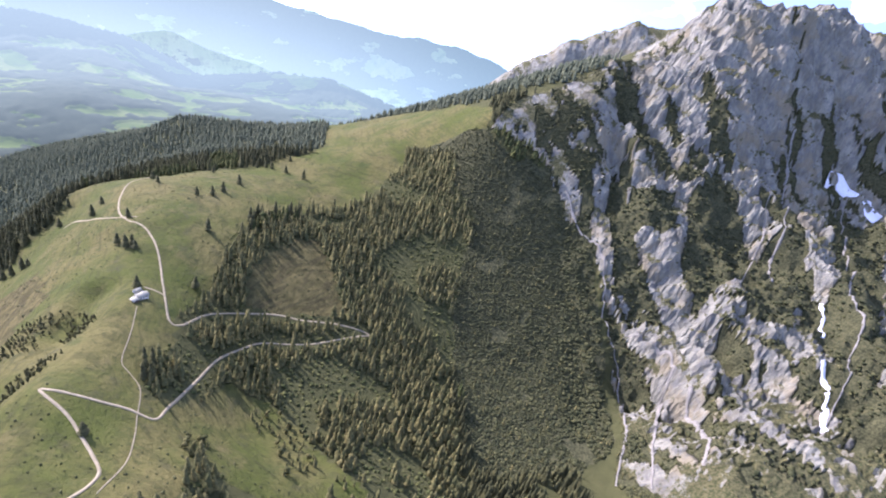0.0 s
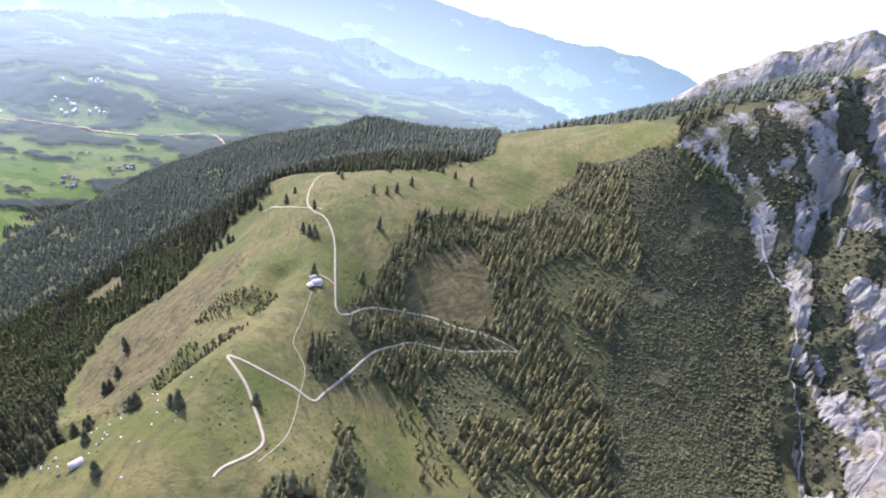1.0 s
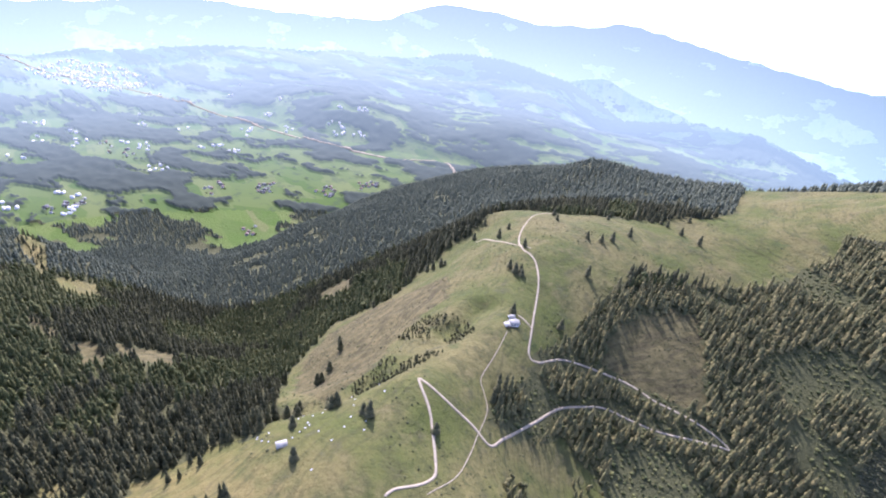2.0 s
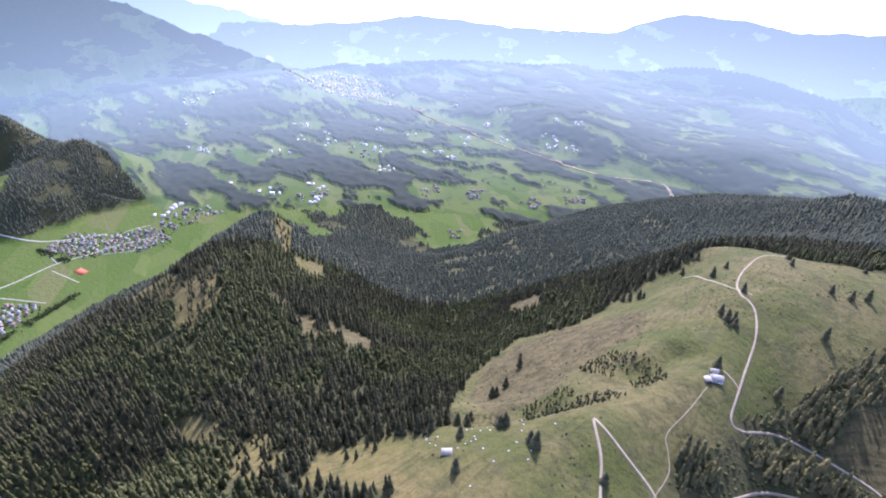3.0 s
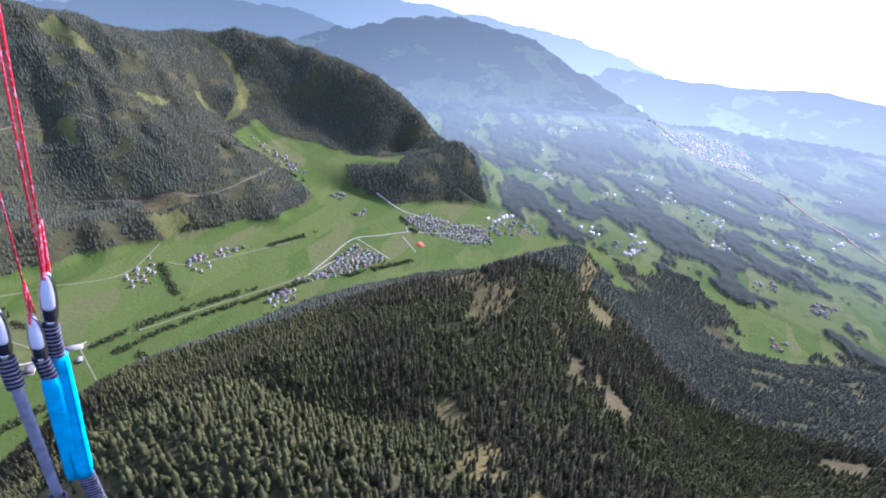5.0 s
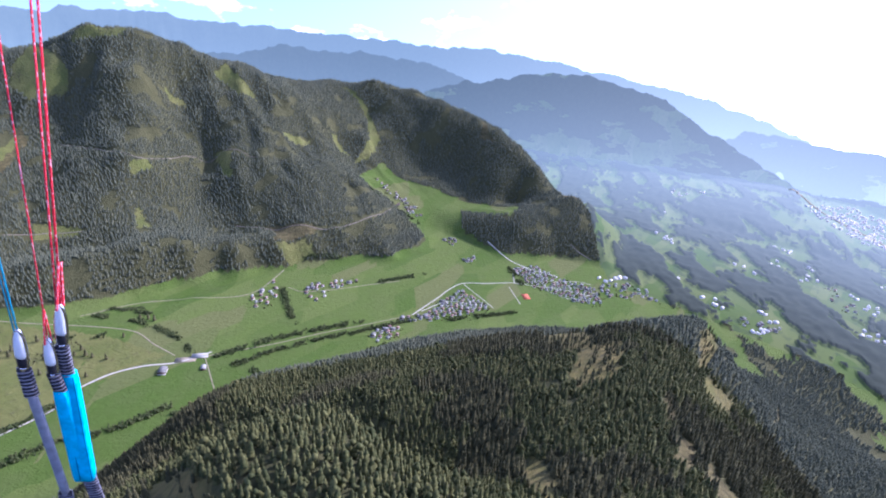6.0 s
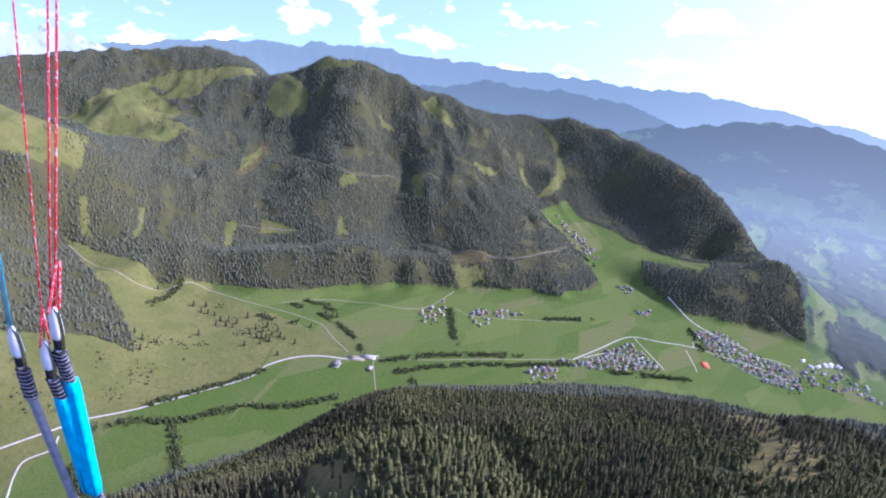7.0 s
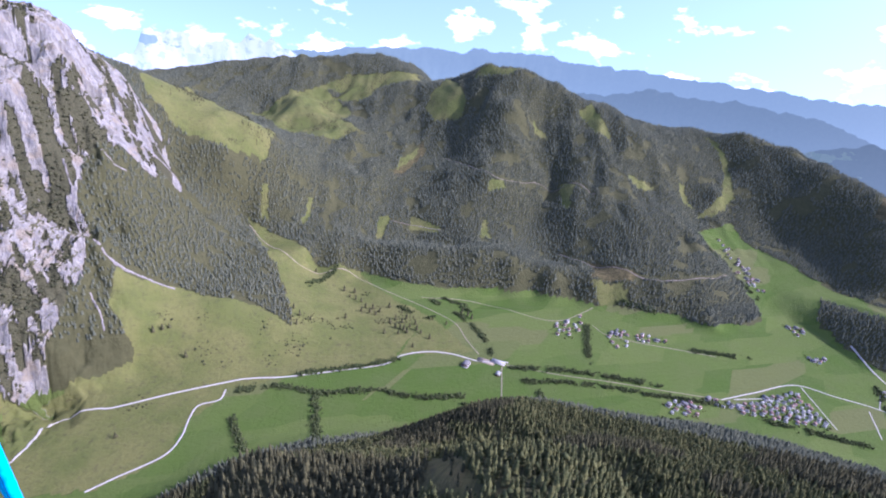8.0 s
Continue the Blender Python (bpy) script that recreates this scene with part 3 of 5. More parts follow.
COVER.append(('rock', [(60, 2130), (1200, 2080), (1600, 2300), (1600, 3000), (60, 3000)]))
COVER.append(('grass', [(-94, -2974), (-198, -3951), (-258, -2766), (-449, -3110), (-341, -2725), (-297, -2625), (-150, -2587), (-54, -2609)]))
COVER.append(('grass', [(-669, -4081), (-754, -4036), (-850, -3708), (-963, -3277), (-796, -3169), (-536, -3220), (-426, -3667)]))
COVER.append(('grass', [(-893, -3928), (-1096, -4009), (-1427, -3991), (-1664, -3978), (-1375, -3888), (-1251, -3898), (-1157, -3812), (-977, -3932)]))
COVER.append(('grass', [(-1761, -3725), (-1666, -3466), (-1700, -3297), (-1609, -3236), (-1505, -3312), (-1480, -3498)]))
COVER.append(('grass', [(-342, -3873), (-637, -4032), (-913, -4126), (-1028, -3698), (-718, -3295), (-538, -3497)]))
COVER.append(('grass', [(-877, -4138), (-1129, -4193), (-1458, -4037), (-1660, -3900), (-1475, -3849), (-1181, -3951), (-901, -4078)]))
COVER.append(('grass', [(-1740, -3640), (-1700, -3300), (-1641, -3289), (-1519, -3407), (-1550, -3605)]))
COVER.append(('grass', [(-1880, -3480), (-2110, -3290), (-2090, -3235), (-1946, -3222), (-1800, -3420)]))
COVER.append(('bare', [(-1028, -2863), (-1358, -3217), (-1343, -3086), (-1109, -2852)]))
COVER.append(('grass', [(-1996, -2926), (-2038, -2771), (-1954, -2811)]))
COVER.append(('grass', [(-2299, -2840), (-2408, -2867), (-2326, -2518), (-2256, -2602)]))
COVER.append(('grass', [(-2221, -2226), (-2266, -2222), (-2350, -2134), (-2261, -2115)]))
COVER.append(('grass', [(-2596, -2181), (-2631, -2169), (-2573, -2035), (-2543, -2069)]))
COVER.append(('grass', [(-3121, -2547), (-3119, -2478), (-3072, -2247), (-2911, -2053), (-2873, -1993), (-2649, -1931), (-2549, -1970), (-2801, -2024), (-3019, -2225)]))
COVER.append(('grass', [(-1146, -3018), (-1321, -3137), (-1254, -3033), (-1069, -2891)]))
COVER.append(('grass', [(-830, -2483), (-905, -2476), (-793, -2314), (-771, -2309)]))
COVER.append(('grass', [(-1024, -2457), (-1119, -2295), (-1085, -2286), (-967, -2381)]))
COVER.append(('grass', [(-1326, -2259), (-1344, -2238), (-1304, -2109), (-1255, -2116)]))
COVER.append(('grass', [(-1906, -2409), (-1899, -2273), (-1781, -2153), (-1780, -2203)]))
COVER.append(('grass', [(-1463, -2462), (-1544, -2455), (-1540, -2398), (-1414, -2398)]))
COVER.append(('bare', [(-1665, -1770), (-1750, -1551), (-1703, -1528), (-1560, -1616)]))
COVER.append(('grass', [(-1552, -1607), (-1670, -1540), (-1646, -1466), (-1528, -1527)]))
COVER.append(('bare', [(-3271, -1460), (-3096, -1291), (-3134, -1403)]))
COVER.append(('bare', [(-3814, -1066), (-3839, -996), (-2830, -642), (-2823, -715)]))
COVER.append(('grass', [(-243, -2440), (-273, -2416), (-290, -2537), (-266, -2534)]))
COVER.append(('grass', [(-418, -2371), (-439, -2368), (-522, -2547), (-500, -2547)]))
COVER.append(('grass', [(210, -2874), (21, -4124), (-332, -3713), (-281, -2737), (-127, -2593), (11, -2620), (93, -2674), (173, -2748)]))
COVER.append(('grass', [(-886, -4422), (-736, -4356)]))
COVER.append(('alp', [(-194, -2448), (-320, -2287), (-438, -2124), (-628, -2064), (-702, -1818), (-788, -1654), (-541, -1416), (-188, -1444), (-20, -1452), (242, -1507), (439, -1507), (475, -1523), (236, -1590), (293, -1704), (261, -1797), (72, -1809), (-176, -1736), (-260, -1649), (-266, -1931)]))
COVER.append(('alp', [(544, -1499), (243, -1518), (-37, -1462), (-190, -1459), (-565, -1426), (-788, -1654), (-849, -1376), (-573, -1448), (-187, -1436), (-18, -1425), (-8, -1388), (77, -1326), (145, -1195), (297, -1128), (480, -1183)]))
COVER.append(('meadow', [(-2417, -1838), (-2728, -1873), (-2681, -1764), (-2708, -1501), (-2709, -1323), (-2695, -915), (-2535, -892), (-2536, -1197), (-2397, -1110), (-2306, -884), (-2059, -1085), (-2233, -1263), (-2375, -1549)]))


# Farms and hamlets of the plain: centre and reach of their cleared land.
CLEARED = [(-2150, 1070, 120), (-1975, 1300, 130), (-1940, 1520, 110), (-1820, 800, 130), (-2390, 340, 130), (-2265, 875, 110), (-2930, 665, 130), (-2280, -200, 240), (-4080, 900, 330)]


def far_wood(x, y):
    """Woods of the broad valley, drawn out along it, with fields between them."""
    u, v = 0.854 * x + 0.52 * y, 0.854 * y - 0.52 * x
    w = fractal(0.45 * u + 40 * grain(x, y, 300, 66), v, 92, 4, 63, 0.6)
    for cx, cy, r in CLEARED:
        w = w - 1.6 * np.clip(1.4 - np.hypot(x - cx, y - cy) / r, 0, 1)
    return w > -0.10 - 0.20 * np.clip(far_flank(x, y) / 60, 0, 1)


def covers(x, y, h):
    """Shares of grass, scrub, bare ground, rock and valley fields."""
    wx, wy = x + 9 * fractal(x, y, 60, 3, 51), y + 9 * fractal(x, y, 60, 3, 52)
    out = {k: np.zeros(np.shape(x)) for k in ("grass", "scrub", "bare", "rock", "field")}
    alp, lush = np.zeros(np.shape(x), bool), np.zeros(np.shape(x), bool)
    jx, jy = x + 48 * fractal(x, y, 170, 4, 53), y + 48 * fractal(x, y, 170, 4, 54)
    for kind, pts in COVER:
        xs, ys = [p[0] for p in pts], [p[1] for p in pts]
        near = (x > min(xs) - 30) & (x < max(xs) + 30) & (y > min(ys) - 30) & (y < max(ys) + 30)
        got = np.zeros(np.shape(x), bool)
        bold = kind == "rock" and pts[0][0] > 300
        got[near] = inside(jx[near], jy[near], pts) if bold else inside(wx[near], wy[near], pts)
        alp |= got & (kind == "alp")
        lush |= got & (kind == "meadow")
        for k in out:
            out[k] = np.where(got, 1.0 if k == kind or kind in ("heath", "alp") and k == "grass" else 0.0, out[k])
    out["field"] = np.where((h < 16 + 6 * fractal(x, y, 120, 3, 61)) & ~alp | lush, 1.0, 0.0)
    heath = np.any([inside(wx, wy, p) for k, p in COVER if k == "heath"], axis=0)
    out["scrub"] = np.where(heath, 0.3, out["scrub"])
    # scrub on the ledges of the rock walls
    ledge = fractal(x + 30 * grain(x, y, 120, 3) + 0.3 * y, 0.45 * y, 38, 5, 79, 0.6)
    bar = np.where(y > 0, np.interp(h, [600, 800, 980, 1080], [0.20, 0.22, 0.42, 1.1]), np.interp(h, [100, 350, 650, 900], [0.10, 0.0, 0.10, 0.6]))
    green = (out["rock"] > 0.5) & (ledge > bar) & (x > 100) & (y < 1400)
    out["rock"], out["scrub"] = np.where(green, 0.0, out["rock"]), np.where(green, 1.0, out["scrub"])
    # copses on the plain beyond the village
    copse = (np.hypot(x, y) > 1750) & (x < -1450) & (y > -260) & far_wood(x, y)
    for k in out:
        out[k] = np.where(copse, 0.0, out[k])
    out["dry"] = out["grass"] * np.where(x < -190, np.clip((170 - y) / 120, 0, 1), 0.0) * (y > -600)
    out["alp"] = np.where((out["grass"] > 0.5) & (y < -600), 1.0, 0.0)
    return out


def axis(lo, hi, spans):
    """Grid lines from lo to hi. spans: start, end and spacing of the finer stretches; 26 m outside them, with soft changes."""
    out, step = [lo], 26.0
    while out[-1] < hi:
        p = out[-1]
        want = 26.0
        for start, end, fine in spans:
            want = min(want, fine + 0.06 * max(0.0, start - p, p - end))
        out.append(p + want)
    return np.array(out)


def mesh_from(name, verts, faces, material, corners):
    """A mesh out of arrays, all faces with the same number of corners."""
    me = bpy.data.meshes.new(name)
    verts, faces = np.asarray(verts, np.float32), np.asarray(faces, np.int32)
    me.vertices.add(len(verts))
    me.vertices.foreach_set("co", verts.ravel())
    me.loops.add(faces.size)
    me.loops.foreach_set("vertex_index", faces.ravel())
    me.polygons.add(len(faces))
    me.polygons.foreach_set("loop_start", np.arange(0, faces.size, corners, dtype=np.int32))
    me.materials.append(material)
    me.update(calc_edges=True)
    return me


gx, gy = axis(-4600, 2600, [(-3500, -1700, 18.0), (-1000, 700, 9.0), (90, 860, 4.4)]), axis(-4600, 4600, [(-2450, 1400, 9.0), (1300, 2300, 16.0), (-2420, -1500, 7.0), (300, 1250, 4.4)])
GX, GY = np.meshgrid(gx, gy, indexing="ij")
GZ = land(GX, GY)
CV = covers(GX, GY, GZ)
REACH = 4620.0


def distant(x, y):
    """The broad valley in the haze, beyond the village."""
    az = np.degrees(np.arctan2(-x, y))
    start = np.interp(az, [-3, 0, 12, 30, 60, 97, 101, 107, 113, 119, 120], [1950, 1950, 2000, 2050, 2150, 2350, 2800, 3450, 3950, 4300, 9000])
    return (np.hypot(x, y) > start) & (az > -3)


# the far woods stand up from their fields as one canopy
CV["wood"] = np.where(far_wood(GX, GY), 1.0, 0.0)
GZ = GZ + np.where(distant(GX, GY), CV["wood"] * (13 + 5 * grain(GX, GY, 34, 68)), 0)


def sheet(name, label, material, keep):
    nx, ny = GX.shape
    ids = np.arange(nx * ny).reshape(nx, ny)
    quads = np.stack([ids[:-1, :-1], ids[1:, :-1], ids[1:, 1:], ids[:-1, 1:]], -1).reshape(-1, 4)
    quads = quads[keep(GX.ravel()[quads].mean(1), GY.ravel()[quads].mean(1))]
    used, back = np.unique(quads, return_inverse=True)
    quads = back.reshape(-1, 4)
    co = np.stack([GX.ravel(), GY.ravel(), GZ.ravel()], -1)[used]
    me = mesh_from(name, co, quads, material, 4)
    craggy = CV["rock"].ravel()[used][quads].mean(1) > 0.5
    me.polygons.foreach_set("use_smooth", ~craggy)
    for attr, keys in (("cover", ("grass", "scrub", "bare")), ("cover2", ("rock", "field", "alp", "dry"))):
        a = me.attributes.new(attr, "FLOAT_COLOR", "POINT")
        col = np.ones((len(used), 4), np.float32)
        for k, key in enumerate(keys):
            col[:, k] = CV[key].ravel()[used]
        a.data.foreach_set("color", col.ravel())
    a = me.attributes.new("wood", "FLOAT", "POINT")
    a.data.foreach_set("value", CV["wood"].ravel()[used].astype(np.float32))
    return tagged(new(name, me), label, "ground", kind="structure")


ground = sheet("ground", "alpine slopes of grass, wood floor and grey rock around a green valley", M_GROUND,
               lambda x, y: (np.hypot(x, y) < REACH) & ~distant(x, y))
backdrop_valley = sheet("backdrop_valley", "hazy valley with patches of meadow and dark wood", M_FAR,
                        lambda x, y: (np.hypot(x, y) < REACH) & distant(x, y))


# ---- far ranges ----
def range_backdrop(name, label, reach, crest, haze, meadow=0.0, foot=-19.0, rough=0.35, **look_of):
    """A far range. crest: bearing left of north and height angle of its skyline, in degrees."""
    az0, az1 = crest[0][0], crest[-1][0]
    az = np.arange(min(az0, az1), max(az0, az1), 0.16)
    pts = sorted(crest)
    top = np.interp(az, [p[0] for p in pts], [p[1] for p in pts])
    ks = np.convolve(np.pad(top, 4, mode="edge"), np.ones(9) / 9, "valid")
    top = ks + rough * fractal(az * 10, az * 0 + reach, 22, 5, int(reach) % 97, 0.58)
    rows = 18
    f = np.linspace(0, 1, rows)[None] ** 1.4
    el = top[:, None] + (foot - top[:, None]) * f
    fold = fractal(az[:, None] * 9 + f * 14, az[:, None] * 2 - f * 30, 26, 4, 5 + int(reach) % 31)
    r = reach - 130 * f ** 0.7 + 26 * fold * np.minimum(1, f * 6)
    a = np.radians(az)[:, None]
    co = np.stack([-np.sin(a) * r, np.cos(a) * r, 1100 + r * np.tan(np.radians(el))], -1).reshape(-1, 3)
    ids = np.arange(len(az) * rows).reshape(len(az), rows)
    q = np.stack([ids[:-1, :-1], ids[:-1, 1:], ids[1:, 1:], ids[1:, :-1]], -1).reshape(-1, 4)
    # haze: how strongly the range's own surface emits the blue air
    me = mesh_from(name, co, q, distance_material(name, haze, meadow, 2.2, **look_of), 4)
    me.polygons.foreach_set("use_smooth", np.ones(len(q), bool))
    return tagged(new(name, me), label, "mountains", kind="structure")


PEAKS = [(188.1, -7.4), (186.9, -6.4), (185.8, -5.6), (185, -4.7), (184, -4.8), (183.2, -3.6), (182.3, -4.3), (181.1, -3.2), (180.3, -4.1), (179, -3.3), (177.9, -4.2), (176.4, -3.3), (175, -3.9), (173, -4.0), (171.4, -4.7), (169.3, -5.3), (167, -6.1)]
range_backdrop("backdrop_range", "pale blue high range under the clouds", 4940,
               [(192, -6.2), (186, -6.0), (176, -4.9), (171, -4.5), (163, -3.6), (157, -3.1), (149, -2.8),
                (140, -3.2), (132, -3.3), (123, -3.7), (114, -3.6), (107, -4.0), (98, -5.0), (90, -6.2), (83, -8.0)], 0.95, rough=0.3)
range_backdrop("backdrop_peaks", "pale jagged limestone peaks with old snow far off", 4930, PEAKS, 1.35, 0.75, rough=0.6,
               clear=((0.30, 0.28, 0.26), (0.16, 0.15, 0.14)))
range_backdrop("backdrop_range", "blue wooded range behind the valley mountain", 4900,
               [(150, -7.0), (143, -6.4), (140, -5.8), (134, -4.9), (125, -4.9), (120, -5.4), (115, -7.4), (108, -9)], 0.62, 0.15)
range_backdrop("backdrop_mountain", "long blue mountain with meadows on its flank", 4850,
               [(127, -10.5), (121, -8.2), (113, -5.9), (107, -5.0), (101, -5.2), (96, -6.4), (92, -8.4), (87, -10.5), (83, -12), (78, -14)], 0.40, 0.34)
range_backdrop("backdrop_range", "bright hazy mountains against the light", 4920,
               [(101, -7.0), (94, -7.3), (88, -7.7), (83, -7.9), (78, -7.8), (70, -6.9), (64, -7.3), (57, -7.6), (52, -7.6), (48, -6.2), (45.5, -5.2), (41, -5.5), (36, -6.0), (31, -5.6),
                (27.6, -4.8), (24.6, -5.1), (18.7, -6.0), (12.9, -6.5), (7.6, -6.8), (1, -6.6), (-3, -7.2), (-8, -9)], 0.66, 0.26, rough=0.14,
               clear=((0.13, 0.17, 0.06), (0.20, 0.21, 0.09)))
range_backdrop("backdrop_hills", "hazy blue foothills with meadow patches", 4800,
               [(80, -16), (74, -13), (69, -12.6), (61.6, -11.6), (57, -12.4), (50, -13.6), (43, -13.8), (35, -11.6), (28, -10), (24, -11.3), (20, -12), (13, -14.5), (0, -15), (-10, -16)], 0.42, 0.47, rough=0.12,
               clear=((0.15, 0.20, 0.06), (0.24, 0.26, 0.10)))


# Roads and paths on the map: kind, width, course.
ROADS = []
ROADS.append(('track', 2.7, [(-159, 145), (-159, 153), (-151, 171), (-151, 185), (-161, 196), (-185, 215), (-199, 225), (-222, 236), (-232, 242), (-225, 243), (-199, 246), (-171, 251), (-152, 253), (-153, 275), (-155, 321), (-155, 372), (-143, 408), (-126, 437), (-77, 466), (-28, 506), (-21, 516), (-59, 511), (-102, 496), (-138, 486), (-187, 440), (-199, 388), (-209, 383), (-225, 406), (-246, 439), (-280, 492), (-313, 530), (-334, 543), (-350, 549), (-382, 582), (-412, 635), (-434, 694), (-430, 750)]))
ROADS.append(('track', 2.2, [(-343, 559), (-377, 563), (-421, 581), (-466, 606), (-480, 605)]))
ROADS.append(('track', 2.4, [(-233, 419), (-245, 420), (-255, 419)]))
ROADS.append(('footpath', 0.9, [(-241, 382), (-221, 336), (-207, 301), (-194, 291), (-178, 278), (-162, 246), (-153, 228), (-142, 199), (-142, 169)]))
ROADS.append(('valley_road', 7.0, [(500, -1275), (467, -1328), (418, -1445), (321, -1445), (279, -1436), (136, -1452), (-21, -1461), (-87, -1460), (-204, -1433), (-365, -1417), (-517, -1406), (-589, -1436), (-684, -1432), (-767, -1393), (-845, -1324), (-939, -1288)]))
ROADS.append(('valley_road', 5.5, [(310, -1138), (254, -1160), (148, -1200), (106, -1255), (84, -1328), (59, -1375), (3, -1383), (-18, -1425)]))
ROADS.append(('farm_track', 4.0, [(-194, -2408), (-243, -2256), (-336, -2090), (-428, -2075), (-576, -2066), (-698, -1879), (-809, -1703), (-866, -1580), (-860, -1467), (-860, -1362)]))
ROADS.append(('farm_track', 3.0, [(-915, -1284), (-1080, -1169), (-1258, -1065), (-1379, -986), (-1541, -887)]))
ROADS.append(('valley_road', 5.0, [(-1541, -887), (-1692, -876), (-1884, -858), (-1969, -765), (-2056, -665), (-2093, -566), (-2140, -468), (-2166, -332)]))
ROADS.append(('valley_road', 6.0, [(-2345, -938), (-2263, -772), (-2240, -634), (-2249, -533)]))
ROADS.append(('farm_track', 3.5, [(-908, -1280), (-788, -1074)]))
ROADS.append(('village_street', 3.4, [(-1896, -841), (-1793, -651)]))
ROADS.append(('village_street', 3.4, [(-2006, -672), (-1895, -572)]))
ROADS.append(('village_street', 3.4, [(-2173, -725), (-2056, -665)]))
ROADS.append(('village_street', 3.4, [(-2183, -525), (-2257, -438), (-2276, -371)]))
ROADS.append(('village_street', 3.4, [(-2079, -520), (-2077, -406), (-2164, -349)]))
ROADS.append(('village_street', 4.0, [(-1588, -874), (-1723, -824), (-1768, -713)]))
ROADS.append(('farm_track', 3.5, [(-816, -1807), (-1036, -1720), (-1259, -1487), (-1503, -1521)]))
ROADS.append(('farm_track', 3.5, [(-1406, -1404), (-1445, -1303), (-1744, -1080)]))
ROADS.append(('forest_road', 4.0, [(-1415, -2950), (-1441, -2636), (-1513, -2457), (-1773, -2440), (-1905, -2336), (-1951, -2148)]))
ROADS.append(('forest_road', 4.0, [(-894, -2450), (-999, -2387), (-1112, -2279)]))
ROADS.append(('forest_road', 4.0, [(-1609, -1929), (-1663, -1733), (-1752, -1537), (-1894, -1461), (-2075, -1430), (-2230, -1464)]))
ROADS.append(('forest_road', 4.0, [(-2541, -562), (-2528, -507), (-2518, -440)]))
# Hedges and tree rows of the valley.
HEDGES = []
HEDGES.append([(-49, -1406), (-164, -1395), (-289, -1321), (-446, -1283), (-564, -1212), (-701, -1174)])
HEDGES.append([(-234, -1433), (-455, -1418), (-570, -1420)])
HEDGES.append([(-923, -1259), (-1097, -1191), (-1275, -1084), (-1377, -1013)])
HEDGES.append([(-901, -1188), (-1056, -1136), (-1199, -1060), (-1354, -962), (-1513, -865)])
HEDGES.append([(-1383, -1413), (-1220, -1195)])
HEDGES.append([(-266, -1321), (-155, -732)])
HEDGES.append([(-956, -1114), (-895, -1004)])
HEDGES.append([(-850, -1769), (-919, -1597), (-923, -1421), (-906, -1349)])
HEDGES.append([(-1678, -1143), (-1864, -1030)])
HEDGES.append([(-909, -1785), (-970, -1697)])
HEDGES.append([(-2182, -742), (-2062, -635)])
HEDGES.append([(-360, -1943), (-524, -2091)])
HEDGES.append([(-1617, -1500), (-1732, -1395)])
HEDGES.append([(-2368, -1843), (-2335, -1555), (-2299, -1333)])
HEDGES.append([(-684, -1141), (-785, -1036), (-881, -961)])
HEDGES.append([(-699, -1096), (-714, -839), (-767, -811)])
HEDGES.append([(-940, -1042), (-1048, -972), (-1225, -890), (-1372, -823)])
HEDGES.append([(-24, -1295), (-87, -775), (-146, -718)])
HEDGES.append([(-672, -1081), (-767, -1007)])
HEDGES.append([(-697, -1754), (-754, -1662), (-832, -1622)])
HEDGES.append([(-926, -1739), (-965, -1636)])
HEDGES.append([(-1595, -758), (-1711, -656), (-1811, -568)])
# Settlements: outline and number of houses.
SETTLEMENTS = []
SETTLEMENTS.append(('hamlet', 14, [(-1257, -1464), (-1406, -1480), (-1342, -1382), (-1203, -1370)]))
SETTLEMENTS.append(('hamlet', 12, [(-1450, -1362), (-1555, -1336), (-1430, -1219), (-1371, -1255)]))
SETTLEMENTS.append(('hamlet', 9, [(-1541, -1303), (-1677, -1238), (-1619, -1199), (-1513, -1257)]))
SETTLEMENTS.append(('hamlet', 13, [(-1349, -944), (-1443, -896), (-1401, -847), (-1306, -890)]))
SETTLEMENTS.append(('suburb', 70, [(-1543, -851), (-1847, -834), (-1782, -666), (-1642, -744), (-1545, -816)]))
SETTLEMENTS.append(('village', 140, [(-2173, -725), (-2286, -655), (-2229, -505), (-2235, -347), (-2132, -274), (-2065, -365), (-2085, -483), (-2071, -576)]))
SETTLEMENTS.append(('hamlet', 5, [(-2119, -971), (-2189, -919), (-2094, -889), (-2061, -920)]))
SETTLEMENTS.append(('hamlet', 6, [(-2288, -1168), (-2321, -1099), (-2213, -1059), (-2206, -1098)]))
SETTLEMENTS.append(('hamlet', 16, [(-2517, -1781), (-2496, -1570), (-2417, -1390), (-2368, -1426), (-2437, -1642)]))
SETTLEMENTS.append(('suburb', 8, [(-1493, -923), (-1563, -881), (-1567, -826), (-1481, -864)]))
SETTLEMENTS.append(('village', 26, [(-2332, -377), (-2422, -170), (-2306, -55), (-2180, -280)]))
SETTLEMENTS.append(('hamlet', 10, [(-2207, 1051), (-2187, 1141), (-2088, 1090), (-2118, 1006)]))
SETTLEMENTS.append(('hamlet', 9, [(-2033, 1254), (-2014, 1352), (-1915, 1329), (-1932, 1235)]))
SETTLEMENTS.append(('hamlet', 9, [(-1999, 1477), (-1958, 1587), (-1885, 1570), (-1914, 1458)]))
SETTLEMENTS.append(('hamlet', 5, [(-1853, 806), (-1836, 873), (-1768, 827), (-1787, 786)]))
SETTLEMENTS.append(('hamlet', 8, [(-2405, 249), (-2458, 426), (-2355, 414), (-2323, 272)]))
SETTLEMENTS.append(('hamlet', 7, [(-2270, 791), (-2350, 955), (-2255, 955), (-2182, 796)]))
